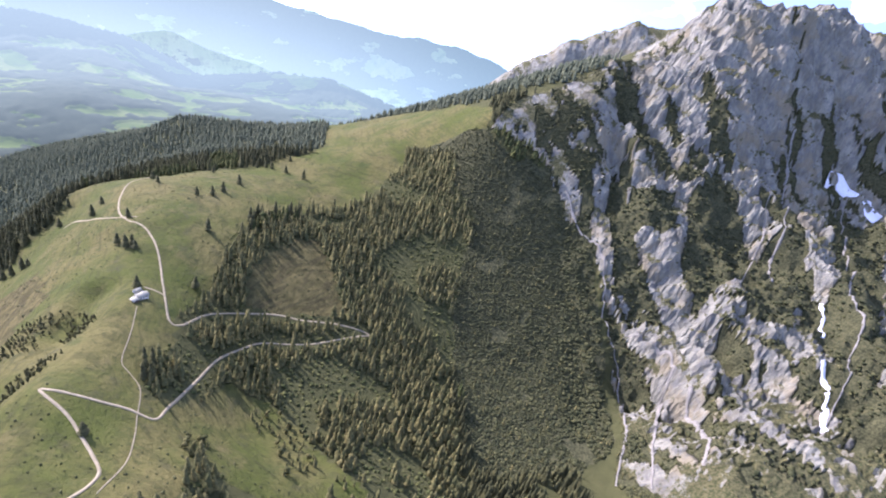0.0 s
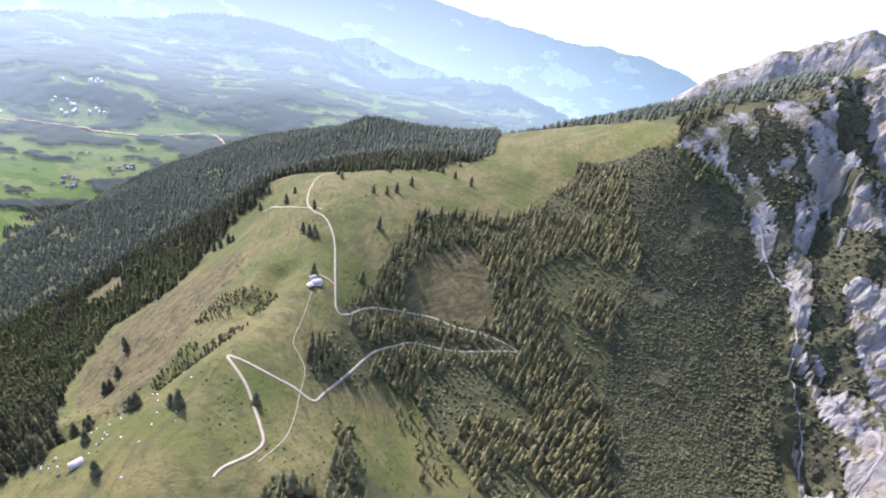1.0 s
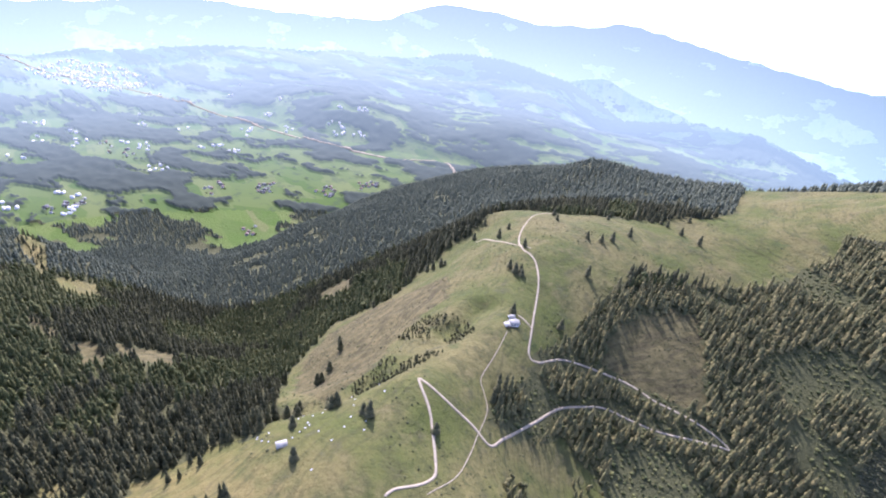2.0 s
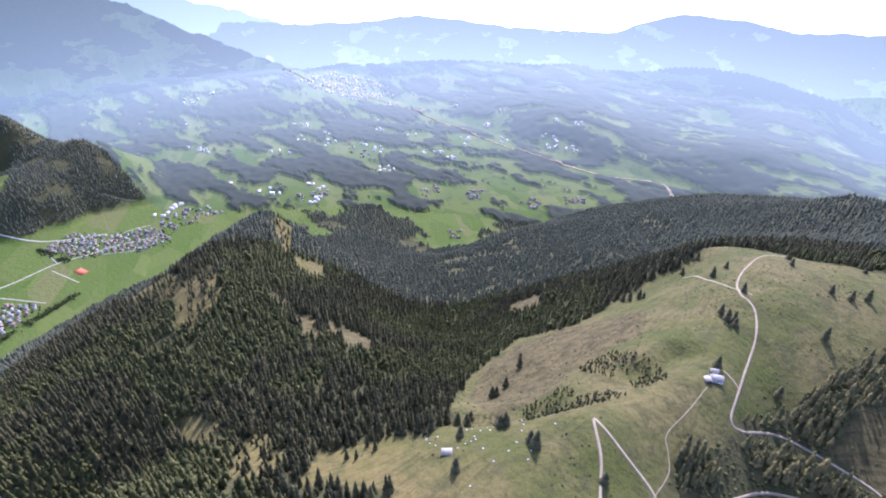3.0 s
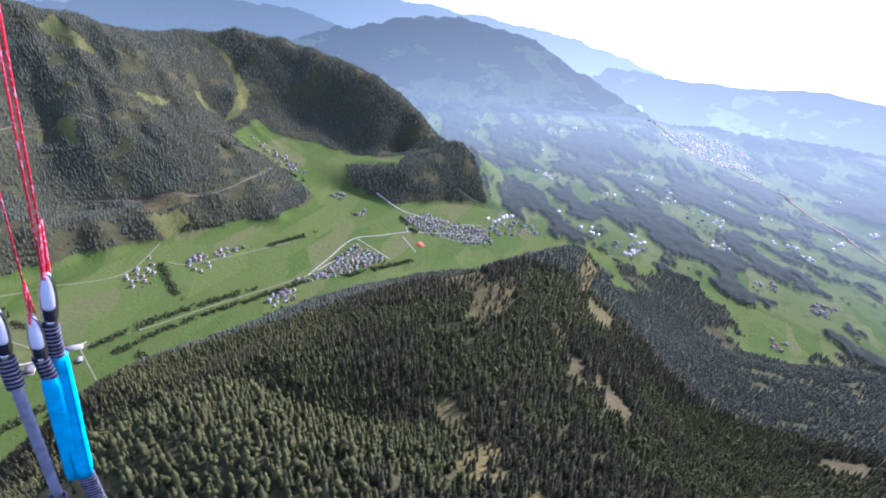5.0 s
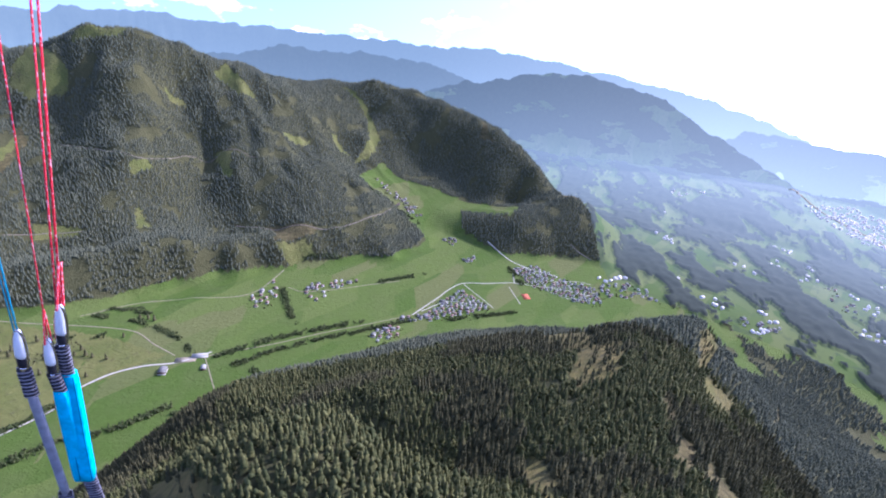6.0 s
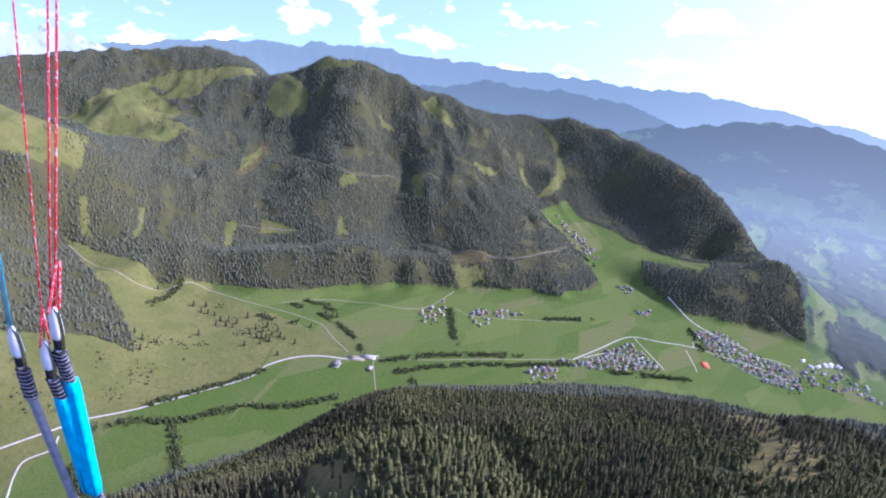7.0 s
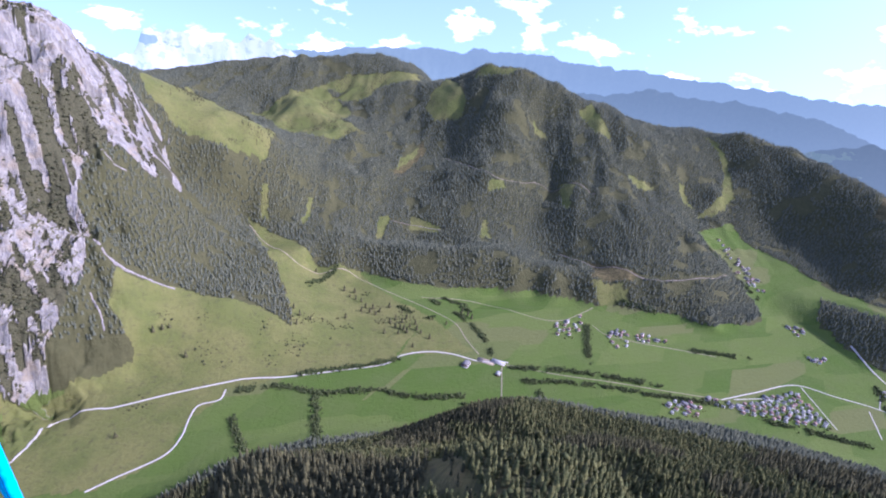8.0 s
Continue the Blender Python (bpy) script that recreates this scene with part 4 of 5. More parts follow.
SETTLEMENTS.append(('hamlet', 8, [(-3109, 646), (-2806, 761), (-2755, 686), (-3048, 567)]))
SETTLEMENTS.append(('hamlet', 9, [(-2387, -1532), (-2403, -1351), (-2356, -1378), (-2334, -1506)]))
# Single spruces on the pasture.
LONE_SPRUCE = [(-392, 696), (-319, 669), (-302, 683), (-291, 756), (-311, 888), (-296, 893), (-249, 865), (-213, 853), (-355, 803), (-356, 559), (-334, 500), (-318, 491), (-306, 490), (-314, 498), (-260, 415), (-506, 536), (-484, 539), (-524, 504), (-498, 621), (-427, 593), (-434, 625), (-519, 672), (-549, 614), (-227, 184), (-456, 316), (-281, 181), (-272, 178), (-270, 182), (-181, 215), (-277, 143)]
LONE_SPRUCE += [(-220, 461), (-259, 576), (-265, 938), (-282, 886), (-414, 721), (-295, 705), (-235, 184), (-234, 119), (-517, 534), (-494, 541), (-525, 494), (-524, 428), (-385, 241), (-386, 236), (-330, 165), (-322, 172), (-336, 158), (-318, 160), (-326, 178), (-312, 168), (-400, 262), (-432, 300)]
# Trees on the alp above the farm.
ALP_TREES = [(-526, -1881), (-544, -1858), (-570, -1744), (-587, -1724), (-630, -1613), (-655, -1585), (-682, -1598), (-711, -1611), (-658, -1564), (-625, -1566), (-430, -2085), (-464, -1713), (-327, -1691), (-577, -1587), (-517, -1937), (-828, -1578), (-540, -1761), (88, -1583), (261, -1307), (149, -1664), (175, -1655), (130, -1670), (-726, -1505), (-657, -1758), (-646, -1472), (-244, -1796), (-255, -1736), (-256, -1682), (-277, -1750), (-263, -1851)]
ALP_TREES += [(-249, -1894), (-272, -1662), (-291, -1710), (-561, -1835), (-566, -1788), (-589, -1768), (-608, -1738), (-620, -1649), (-666, -1636), (-651, -1670), (-693, -1658), (-702, -1572), (-709, -1549), (-644, -1600), (-555, -1914), (-927, -1639), (-940, -1613), (-946, -1589)]
SPOT = {'hut': (-246, 399), 'hut_shed': (-255, 406), 'hut_store': (-247, 389), 'barn': (-258, 122), 'inn': (-786, -1319), 'inn_hall': (-903, -1297), 'inn_barn': (-868, -1237), 'inn_yard': (-865, -1318), 'court': (-1970, -577)}
FAR_TOWN = [(-4205, 534), (-4402, 837), (-4153, 1216), (-3910, 1248), (-3807, 877), (-4036, 650)]
# Scree runs and snow tongues: width and course.
SCREE = [
    (20, [(333, -2231), (281, -2285), (219, -2297), (147, -2325), (107, -2385), (75, -2361)]),
    (13, [(397, -2031), (380, -1986), (367, -1903), (303, -1825), (251, -1804), (201, -1805), (107, -1807)]),
    (9, [(333, -1716), (310, -1671), (301, -1634)]),
    (8, [(297, -2099), (266, -2103), (231, -2127)]),
    (5, [(252, 848), (277, 801), (317, 747), (330, 645), (352, 585), (336, 490), (301, 388)]),
    (6, [(359, 644), (389, 614), (408, 571), (357, 452), (329, 372)]),
    (7, [(664, 991), (658, 937), (619, 821), (571, 707)]),
    (5, [(615, 953), (599, 850), (579, 788), (506, 676)]),
    (6, [(801, 969), (730, 804), (664, 666), (647, 601), (538, 442)]),
    (8, [(377, 384), (408, 452), (416, 529)]),
]


# ---- roads ----
def grid_height(x, y):
    """Height of the ground sheet itself, between its grid points."""
    x, y = np.asarray(x, float), np.asarray(y, float)
    i = np.clip(np.searchsorted(gx, x) - 1, 0, len(gx) - 2)
    j = np.clip(np.searchsorted(gy, y) - 1, 0, len(gy) - 2)
    u, v = (x - gx[i]) / (gx[i + 1] - gx[i]), (y - gy[j]) / (gy[j + 1] - gy[j])
    return (GZ[i, j] * (1 - u) + GZ[i + 1, j] * u) * (1 - v) + (GZ[i, j + 1] * (1 - u) + GZ[i + 1, j + 1] * u) * v


def smooth_line(pts, step=5.0):
    """A soft curve through the corners of a course."""
    p = [np.array(q, float) for q in pts]
    p = [2 * p[0] - p[1]] + p + [2 * p[-1] - p[-2]]
    out = []
    for a, b, c, d in zip(p, p[1:], p[2:], p[3:]):
        n = max(2, int(np.linalg.norm(c - b) / step))
        for k in range(n):
            t = k / n
            out.append(0.5 * (2 * b + (c - a) * t + (2 * a - 5 * b + 4 * c - d) * t * t + (3 * b - a - 3 * c + d) * t ** 3))
    return np.array(out + [p[-2]])


def ribbon(name, label, width, pts, material, rng, lift=0.35, ragged=0.12, category="road", kind="structure"):
    """A strip laid on the ground, with worn edges and a skirt down into the soil."""
    c = smooth_line(pts, max(3.0, width * 0.8))
    d = np.gradient(c, axis=0)
    n = np.stack([-d[:, 1], d[:, 0]], -1) / (np.linalg.norm(d, axis=1)[:, None] + 1e-9)
    w = width / 2 * (1 + ragged * rng.uniform(-1, 1, (len(c), 2)))
    if ragged > 0.3:
        w = w * (0.45 + 0.9 * np.abs(fractal(c[:, :1] + np.array([[0, 70]]), c[:, 1:], 55, 3, 8)))
    cols = []
    for k, s in enumerate((-1.15, -1.0, 0.0, 1.0, 1.15)):
        q = c + n * (s * (w[:, 0] if s < 0 else w[:, 1]))[:, None]
        z = grid_height(q[:, 0], q[:, 1]) + (lift if abs(s) < 1.1 else -0.6)
        cols.append(np.stack([q[:, 0], q[:, 1], z], -1))
    rows = len(c)
    co = np.stack(cols, 1).reshape(-1, 3)
    ids = np.arange(rows * 5).reshape(rows, 5)
    q = np.stack([ids[:-1, :-1], ids[1:, :-1], ids[1:, 1:], ids[:-1, 1:]], -1).reshape(-1, 4)[:, ::-1]
    return tagged(new(name, mesh_from(name, co, q, material, 4)), label, category, kind=kind)


def away_from_roads(x, y, gap, lines=None):
    ok = np.ones(len(x), bool)
    for *_, width, pts in lines or ROADS:
        for (ax, ay), (bx, by) in zip(pts, pts[1:]):
            dx, dy = bx - ax, by - ay
            s = np.clip(((x - ax) * dx + (y - ay) * dy) / (dx * dx + dy * dy + 1e-9), 0, 1)
            ok &= (x - ax - s * dx) ** 2 + (y - ay - s * dy) ** 2 > (gap + width / 2) ** 2
    return ok


road_rng = np.random.default_rng(3)
ROAD_WORDS = {"track": "pale gravel forest track winding over the pasture", "footpath": "narrow worn footpath trodden into the grass",
              "valley_road": "pale road along the valley floor", "farm_track": "light gravel farm track between meadows",
              "forest_road": "thin earth forest road cut across the wooded slope",
              "village_street": "pale village street between the houses"}
for kind, width, course in ROADS:
    ribbon("road", ROAD_WORDS[kind], width * 0.8, course, M_ROAD if kind in ("valley_road", "village_street") else M_EARTH if kind == "forest_road" else M_GRAVEL, road_rng, 0.4 if course[0][1] > -600 else 0.6)
for width, course in SCREE:
    ribbon("scree_run", "pale scree and gravel run down the rock face", width * 0.45, course, M_SCREE, road_rng, 1.2, 0.5, "scree")
# Old snow in the gullies of the rock face: width and course.
for width, course in [(26, [(758, 975), (794, 955), (813, 925), (829, 896)]), (4, [(635, 673), (627, 643), (609, 605)]), (6, [(567, 538), (570, 519), (564, 494), (551, 459)])]:
    ribbon("snow_patch", "dirty white old snow lying in a rock gully", width, course, M_SNOW, road_rng, 1.6, 0.5, "snow")
ribbon("river", "pale river and motorway through the far valley", 16, RIVER, M_GRAVEL, road_rng, 2.5, 0.5, "river")


# ---- woods ----
def conifer(tiers, sides, rng, droop=0.12):
    """A spruce of height 1: jagged skirts of boughs on one another. Triangles only."""
    v, f = [], []
    for k in range(tiers):
        top = 1.0 - 0.80 * k / tiers + (0.06 if k else 0)
        foot = 1.0 - 0.80 * (k + 1) / tiers - 0.08
        rad = 0.035 + 0.17 * ((k + 1) / tiers) ** 0.9
        base = len(v)
        v.append((rng.uniform(-0.01, 0.01), rng.uniform(-0.01, 0.01), min(1.0, top)))
        for i in range(sides):
            a = 2 * math.pi * (i + 0.5 * (k % 2)) / sides + rng.uniform(-0.2, 0.2)
            r = rad * rng.uniform(0.72, 1.18)
            v.append((r * math.cos(a), r * math.sin(a), foot + rng.uniform(-droop, droop) * 0.35))
        for i in range(sides):
            f.append((base, base + 1 + i, base + 1 + (i + 1) % sides))
    return np.array(v), np.array(f)


def bush(rng, flat=0.7):
    """A lumpy clump of radius 1 on the ground."""
    bm = bmesh.new()
    bmesh.ops.create_icosphere(bm, subdivisions=1, radius=1)
    v = np.array([p.co[:] for p in bm.verts])
    f = np.array([[q.index for q in p.verts] for p in bm.faces])
    bm.free()
    k = np.array([rng.uniform(0.4, 1.4) for _ in v])
    v = v * k[:, None]
    v[:, 2] = (v[:, 2] + 0.55) * flat
    return v, f


def crown(rng):
    """A ragged broadleaf crown of height 1: a few leaning clumps of foliage."""
    v, f = [], []
    for k in range(3):
        o = (rng.uniform(-0.13, 0.13), rng.uniform(-0.13, 0.13), 0.30 + 0.22 * k + rng.uniform(-0.05, 0.05))
        r = rng.uniform(0.17, 0.25) * (1.0 - 0.18 * k)
        tip = [(0, 0, 1.5), (1, 0, 0), (0, 1, 0), (-1, 0, 0), (0, -1, 0), (0, 0, -1.2)]
        base = len(v)
        v += [tuple(o[i] + r * p[i] * rng.uniform(0.75, 1.3) + r * rng.uniform(-0.25, 0.25) for i in range(3)) for p in tip]
        for i in range(4):
            f += [(base, base + 1 + i, base + 1 + (i + 1) % 4), (base + 5, base + 1 + (i + 1) % 4, base + 1 + i)]
    return np.array(v), np.array(f)


def scatter(x0, x1, y0, y1, step, rng, keep):
    """Places on a shaken grid for which keep(x, y, h, cover) holds."""
    xs, ys = np.meshgrid(np.arange(x0, x1, step), np.arange(y0, y1, step), indexing="ij")
    xs = xs.ravel() + rng.uniform(-0.48, 0.48, xs.size) * step
    ys = ys.ravel() + rng.uniform(-0.48, 0.48, ys.size) * step
    h = grid_height(xs, ys)
    ok = keep(xs, ys, h, covers(xs, ys, h))
    return xs[ok], ys[ok], h[ok]


def plant(name, label, material, protos, xs, ys, zs, heights, widths, rng, category="trees"):
    """Many trees as one stand."""
    which = rng.integers(0, len(protos), len(xs))
    vs, fs, base = [], [], 0
    for p, (pv, pf) in enumerate(protos):
        sel = which == p
        n = int(sel.sum())
        if not n:
            continue
        a = rng.uniform(0, 6.283, n)
        c, s = np.cos(a)[:, None], np.sin(a)[:, None]
        w, h = widths[sel][:, None], heights[sel][:, None]
        vx = (pv[None, :, 0] * c - pv[None, :, 1] * s) * w + xs[sel][:, None]
        vy = (pv[None, :, 0] * s + pv[None, :, 1] * c) * w + ys[sel][:, None]
        vz = pv[None, :, 2] * h + zs[sel][:, None] - 0.03 * h
        vs.append(np.stack([vx, vy, vz], -1).reshape(-1, 3))
        fs.append((pf[None] + (np.arange(n) * len(pv))[:, None, None]).reshape(-1, 3) + base)
        base += n * len(pv)
    me = mesh_from(name, np.concatenate(vs), np.concatenate(fs), material, 3)
    return tagged(new(name, me), label, category, kind="stuff")


rng = np.random.default_rng(7)
SPRUCE = [conifer(4, 6, random) for _ in range(6)]
SPRUCE_FAR = [conifer(2, 5, random) for _ in range(5)]
LARCH = [conifer(4, 6, random, 0.3) for _ in range(5)]
BUSH = [bush(random) for _ in range(6)]
BROAD = [crown(random) for _ in range(6)]


def wooded(c):
    return (c["grass"] + c["bare"] + c["rock"] + c["field"] + c["scrub"]) < 0.5


OPEN_SLOPE = [(-140, 247), (-145, 299), (-129, 356), (-64, 343), (-4, 289), (25, 261), (-50, 219), (-81, 218), (-118, 232)]
LARCH_WOOD = [(-225, 593), (-45, 992), (60, 930), (100, 800), (100, 500), (130, 200), (110, 60), (-60, 40), (-128, 140), (-170, 262), (-206, 392)]


def near_spruce(x, y, h, c):
    r = np.hypot(x, y)
    gaps = fractal(x, y, 45, 3, 74) > -0.95
    return wooded(c) & ~inside(x, y, LARCH_WOOD) & (r < 1050) & (x < 260) & (y < 1000) & (h > 12) & gaps & away_from_roads(x, y, 3)


def mid_spruce(x, y, h, c):
    r = np.hypot(x, y)
    return wooded(c) & ~inside(x, y, LARCH_WOOD) & (r >= 1050) & (h > 14) & (x < 330) & ~distant(x, y) & (fractal(x, y, 70, 3, 75) > -0.8)


def larch_wood(x, y, h, c):
    return wooded(c) & inside(x, y, LARCH_WOOD) & (fractal(x, y, 60, 3, 71) > -0.32) & away_from_roads(x, y, 7)


def far_spruce(x, y, h, c):
    r = np.hypot(x, y)
    return wooded(c) & (r < 4580) & (r > 1650) & ~distant(x, y) & ((h > 14) | (r > 1750) & (x < -1450) & (y > -260)) & (fractal(x, y, 90, 3, 72) > -0.62) & away_from_roads(x, y, 7, ROADS + SCREE)


def shrubs(x, y, h, c):
    return (c["scrub"] > 0.5) & (fractal(x, y, 40, 3, 73) > -0.85) & (np.hypot(x, y) < 1500)


def stand(name, label, material, protos, box, step, keep, lo, hi, slim, seed, category="trees"):
    r = np.random.default_rng(seed)
    x, y, z = scatter(*box, step, r, keep)
    z = grid_height(x, y)
    h = lo + (hi - lo) * r.beta(2.0, 2.2, len(x))
    return plant(name, label, material, protos, x, y, z, h, h * r.uniform(slim[0], slim[1], len(x)), r, category)


def olive(x, y):
    """Where larch and beech stand among the spruce."""
    return fractal(x, y, 130, 3, 77) + 0.9 * np.exp(-((x + 290) ** 2 + (y + 250) ** 2) / 150 ** 2) + 0.45 * np.clip((-y - 330) / 200, 0, 1) > 0.26


NEAR, MID, FAR = (-1060, 270, -1060, 1010), (-2240, 340, -1300, 1650), (-4550, 520, -4600, 1500)
stand("spruce_wood", "dense dark spruce wood on the steep spur", M_SPRUCE, SPRUCE, NEAR, 7.6,
      lambda x, y, h, c: near_spruce(x, y, h, c) & ~olive(x, y), 11, 31, (0.66, 1.0), 11)
stand("mixed_wood", "olive mixed wood of larch and beech on the spur", M_LEAF, LARCH + SPRUCE[:4] + BROAD[:1], NEAR, 7.6,
      lambda x, y, h, c: near_spruce(x, y, h, c) & olive(x, y), 10, 25, (0.8, 1.25), 12)
# hill_wood and mountain_wood take the needles whose colour is paled for haze
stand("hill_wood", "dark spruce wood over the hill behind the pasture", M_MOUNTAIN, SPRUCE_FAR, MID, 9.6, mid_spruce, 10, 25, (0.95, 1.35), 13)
stand("larch_wood", "yellow-green larches thinly spread down the ravine side", M_LARCH, LARCH, (-240, 130, 30, 1000), 7.6, larch_wood, 8, 27, (0.7, 1.15), 14)
stand("mountain_wood", "dark spruce forest over the mountain across the valley, needle colour paled for haze", M_MOUNTAIN, SPRUCE_FAR, FAR, 11.8, far_spruce, 10, 22, (1.1, 1.6), 15)
stand("dwarf_pine", "dark mat of dwarf mountain pine on the slope", M_PINE, BUSH, (-470, 340, 150, 1010), 3.4, shrubs, 0.8, 2.0, (1.1, 1.9), 16, "bushes")
stand("cliff_scrub", "dark scrub on ledges of the rock face", M_PINE, BUSH, (110, 1000, 300, 1250), 6.5,
      lambda x, y, h, c: (c["scrub"] > 0.5) & (x > 260) & (fractal(x, y, 40, 3, 73) > -0.6) & away_from_roads(x, y, 3, SCREE), 1.2, 4.2, (0.8, 1.3), 17, "bushes")
stand("crag_scrub", "dark pine scrub on the ledges above the alp", M_PINE, BUSH, (150, 900, -2500, -1480), 9.0,
      lambda x, y, h, c: (c["scrub"] > 0.5) & (fractal(x, y, 60, 3, 73) > -0.6) & away_from_roads(x, y, 4, SCREE), 2.5, 7.0, (0.8, 1.3), 20, "bushes")
HEATH = [p for k, p in COVER if k == "heath"]
stand("heath_shrubs", "dark young spruces and alder in the rough gully", M_SPRUCE, SPRUCE[:3] + BROAD, (-760, 120, 100, 800), 4.2,
      lambda x, y, h, c: np.any([inside(x, y, p) for p in HEATH], axis=0) & (fractal(x, y, 50, 4, 87) > -0.25 - 0.002 * (y - 280)), 1.2, 7.5, (0.8, 1.3), 22, "bushes")
stand("undergrowth", "olive shrubs and young trees between the larches", M_LEAF, BUSH + BROAD[:3], (-230, 120, 30, 1000), 5.0,
      lambda x, y, h, c: wooded(c) & inside(x, y, LARCH_WOOD) & (fractal(x, y, 38, 4, 88) > -0.45) & away_from_roads(x, y, 2), 0.6, 3.0, (0.8, 1.3), 23, "bushes")
stand("alp_copses", "small spruce copses and single trees on the high alps", M_SPRUCE, SPRUCE_FAR, (-2600, 400, -4500, -2450), 17.0,
      lambda x, y, h, c: (c["grass"] > 0.5) & (fractal(x, y, 130, 4, 91) > 0.48), 7, 17, (1.0, 1.5), 25)
stand("alp_shrubs", "dark shrubs and young spruces scattered over the alp", M_PINE, BUSH, (-900, 420, -2300, -1400), 14.0,
      lambda x, y, h, c: (c["grass"] > 0.5) & (c["field"] < 0.5) & (fractal(x, y, 120, 4, 89) > 0.82) & away_from_roads(x, y, 4), 1.5, 5.0, (0.8, 1.2), 24, "bushes")
stand("pasture_tufts", "low tufts of juniper and coarse grass on the pasture", M_PINE, BUSH, (-560, 120, 0, 1330), 9.0,
      lambda x, y, h, c: (c["grass"] + c["bare"] > 0.5) & (fractal(x, y, 55, 4, 81) > 0.42 - 0.5 * c["bare"] - 0.35 * (x < -300)) & away_from_roads(x, y, 2), 0.4, 1.2, (0.8, 1.6), 18, "bushes")
stand("young_larches", "thin young larches over the dwarf pine", M_LARCH, LARCH, (-60, 330, 330, 930), 17.0,
      lambda x, y, h, c: (c["scrub"] > 0.5) & (fractal(x, y, 90, 3, 83) > -0.1), 5, 13, (0.55, 0.9), 19)


stand("clearing_spruces", "single spruces standing in the dry clearings of the spur", M_SPRUCE, SPRUCE, (-1250, -190, -560, 110), 11.0,
      lambda x, y, h, c: (c["grass"] + c["bare"] > 0.5) & ((y < -25) | (x < -300)) & (fractal(x, y, 45, 3, 95) > 0.02) & away_from_roads(x, y, 4), 7, 22, (0.7, 1.0), 27)
stand("scattered_larches", "single yellow-green larches and bushes on the open slope", M_LARCH, LARCH + BROAD[:2], (-240, 60, 60, 420), 9.0,
      lambda x, y, h, c: inside(x, y, OPEN_SLOPE) & (fractal(x, y, 40, 3, 93) > 0.12) & away_from_roads(x, y, 4), 4, 15, (0.7, 1.2), 26)


def hedge(pts, seed):
    r = np.random.default_rng(seed)
    c = smooth_line(pts, 5.0)
    c = np.repeat(c, 8, axis=0) + r.normal(0, 7.0, (8 * len(c), 2))
    c = c[fractal(c[:, 0], c[:, 1], 45, 3, seed) > -0.40]
    z = grid_height(c[:, 0], c[:, 1])
    h = 3.5 + 12 * r.beta(1.6, 2.6, len(c))
    return plant("tree_row", "uneven row of broadleaf trees along the stream and fields", M_HEDGE, BROAD + LARCH[:2], c[:, 0], c[:, 1], z, h, h * r.uniform(0.9, 1.5, len(c)), r, "hedge")


for k, pts in enumerate(HEDGES):
    hedge(pts, 40 + k)


# ---- single trees ----
def part(name, verts, faces, material, parent, corners=3, label=""):
    ob = new(name, mesh_from(name, verts, faces, material, corners))
    ob.parent = parent
    return tagged(ob, label)


def tree_thing(name, label, proto, material, height, width):
    root = tagged(new(name), label, "tree")
    v, f = proto
    part("crown", v * np.array([width, width, height]), f, material, root)
    a = np.arange(6) * math.pi / 3
    ring = np.stack([np.cos(a), np.sin(a)], -1)
    low, high = ring * 0.022 * height, ring * 0.012 * height
    tv = np.concatenate([np.c_[low, np.full(6, -0.6)], np.c_[high, np.full(6, 0.5 * height)]])
    tf = np.array([(k, (k + 1) % 6, 6 + (k + 1) % 6, 6 + k) for k in range(6)])
    part("trunk", tv, tf, M_TRUNK, root, 4)
    return root


LONE = [tree_thing("spruce", "single dark spruce standing on the open pasture", SPRUCE[k], M_SPRUCE, 13 + 2.2 * k, 22 + 2 * k) for k in range(4)]
ALP = [tree_thing("spruce", "spruce standing with others on the green alp", SPRUCE[k + 2], M_SPRUCE, 21 + 4 * k, 30 + 3 * k) for k in range(3)]
for group, stock, places in (("spruces on the pasture", LONE, LONE_SPRUCE), ("spruces on the alp", ALP, ALP_TREES)):
    for ob in stock:
        tagged(ob, group=group)
    for k, (x, y) in enumerate(places):
        m = pose(x, y, float(grid_height(x, y)), 0, 0, 47 * k)
        if k < len(stock):
            stock[k].matrix_basis = m
        else:
            copy_thing(stock[k % len(stock)], m)


# ---- buildings ----
def block(x0, x1, y0, y1, z0, z1):
    v = np.array([(x, y, z) for z in (z0, z1) for x, y in ((x0, y0), (x1, y0), (x1, y1), (x0, y1))], float)
    f = np.array([(3, 2, 1, 0), (4, 5, 6, 7), (0, 1, 5, 4), (1, 2, 6, 5), (2, 3, 7, 6), (3, 0, 4, 7)])
    return v, f


def gable(x, y, z0, rise, over, thick):
    """A saddle roof along x with eaves and thickness."""
    hx, hy = x / 2 + over, y / 2 + over
    drop = rise * over / (y / 2)
    prof = [(-hy, z0 - drop), (0, z0 + rise), (hy, z0 - drop), (hy, z0 - drop + thick), (0, z0 + rise + thick), (-hy, z0 - drop + thick)]
    v = np.array([(sx * hx, py, pz) for sx in (-1, 1) for py, pz in prof])
    f = [(k, (k + 1) % 6, 6 + (k + 1) % 6, 6 + k) for k in range(6)]
    f += [(5, 4, 1, 0), (4, 3, 2, 1), (6, 7, 10, 11), (7, 8, 9, 10)]
    return v, np.array(f)


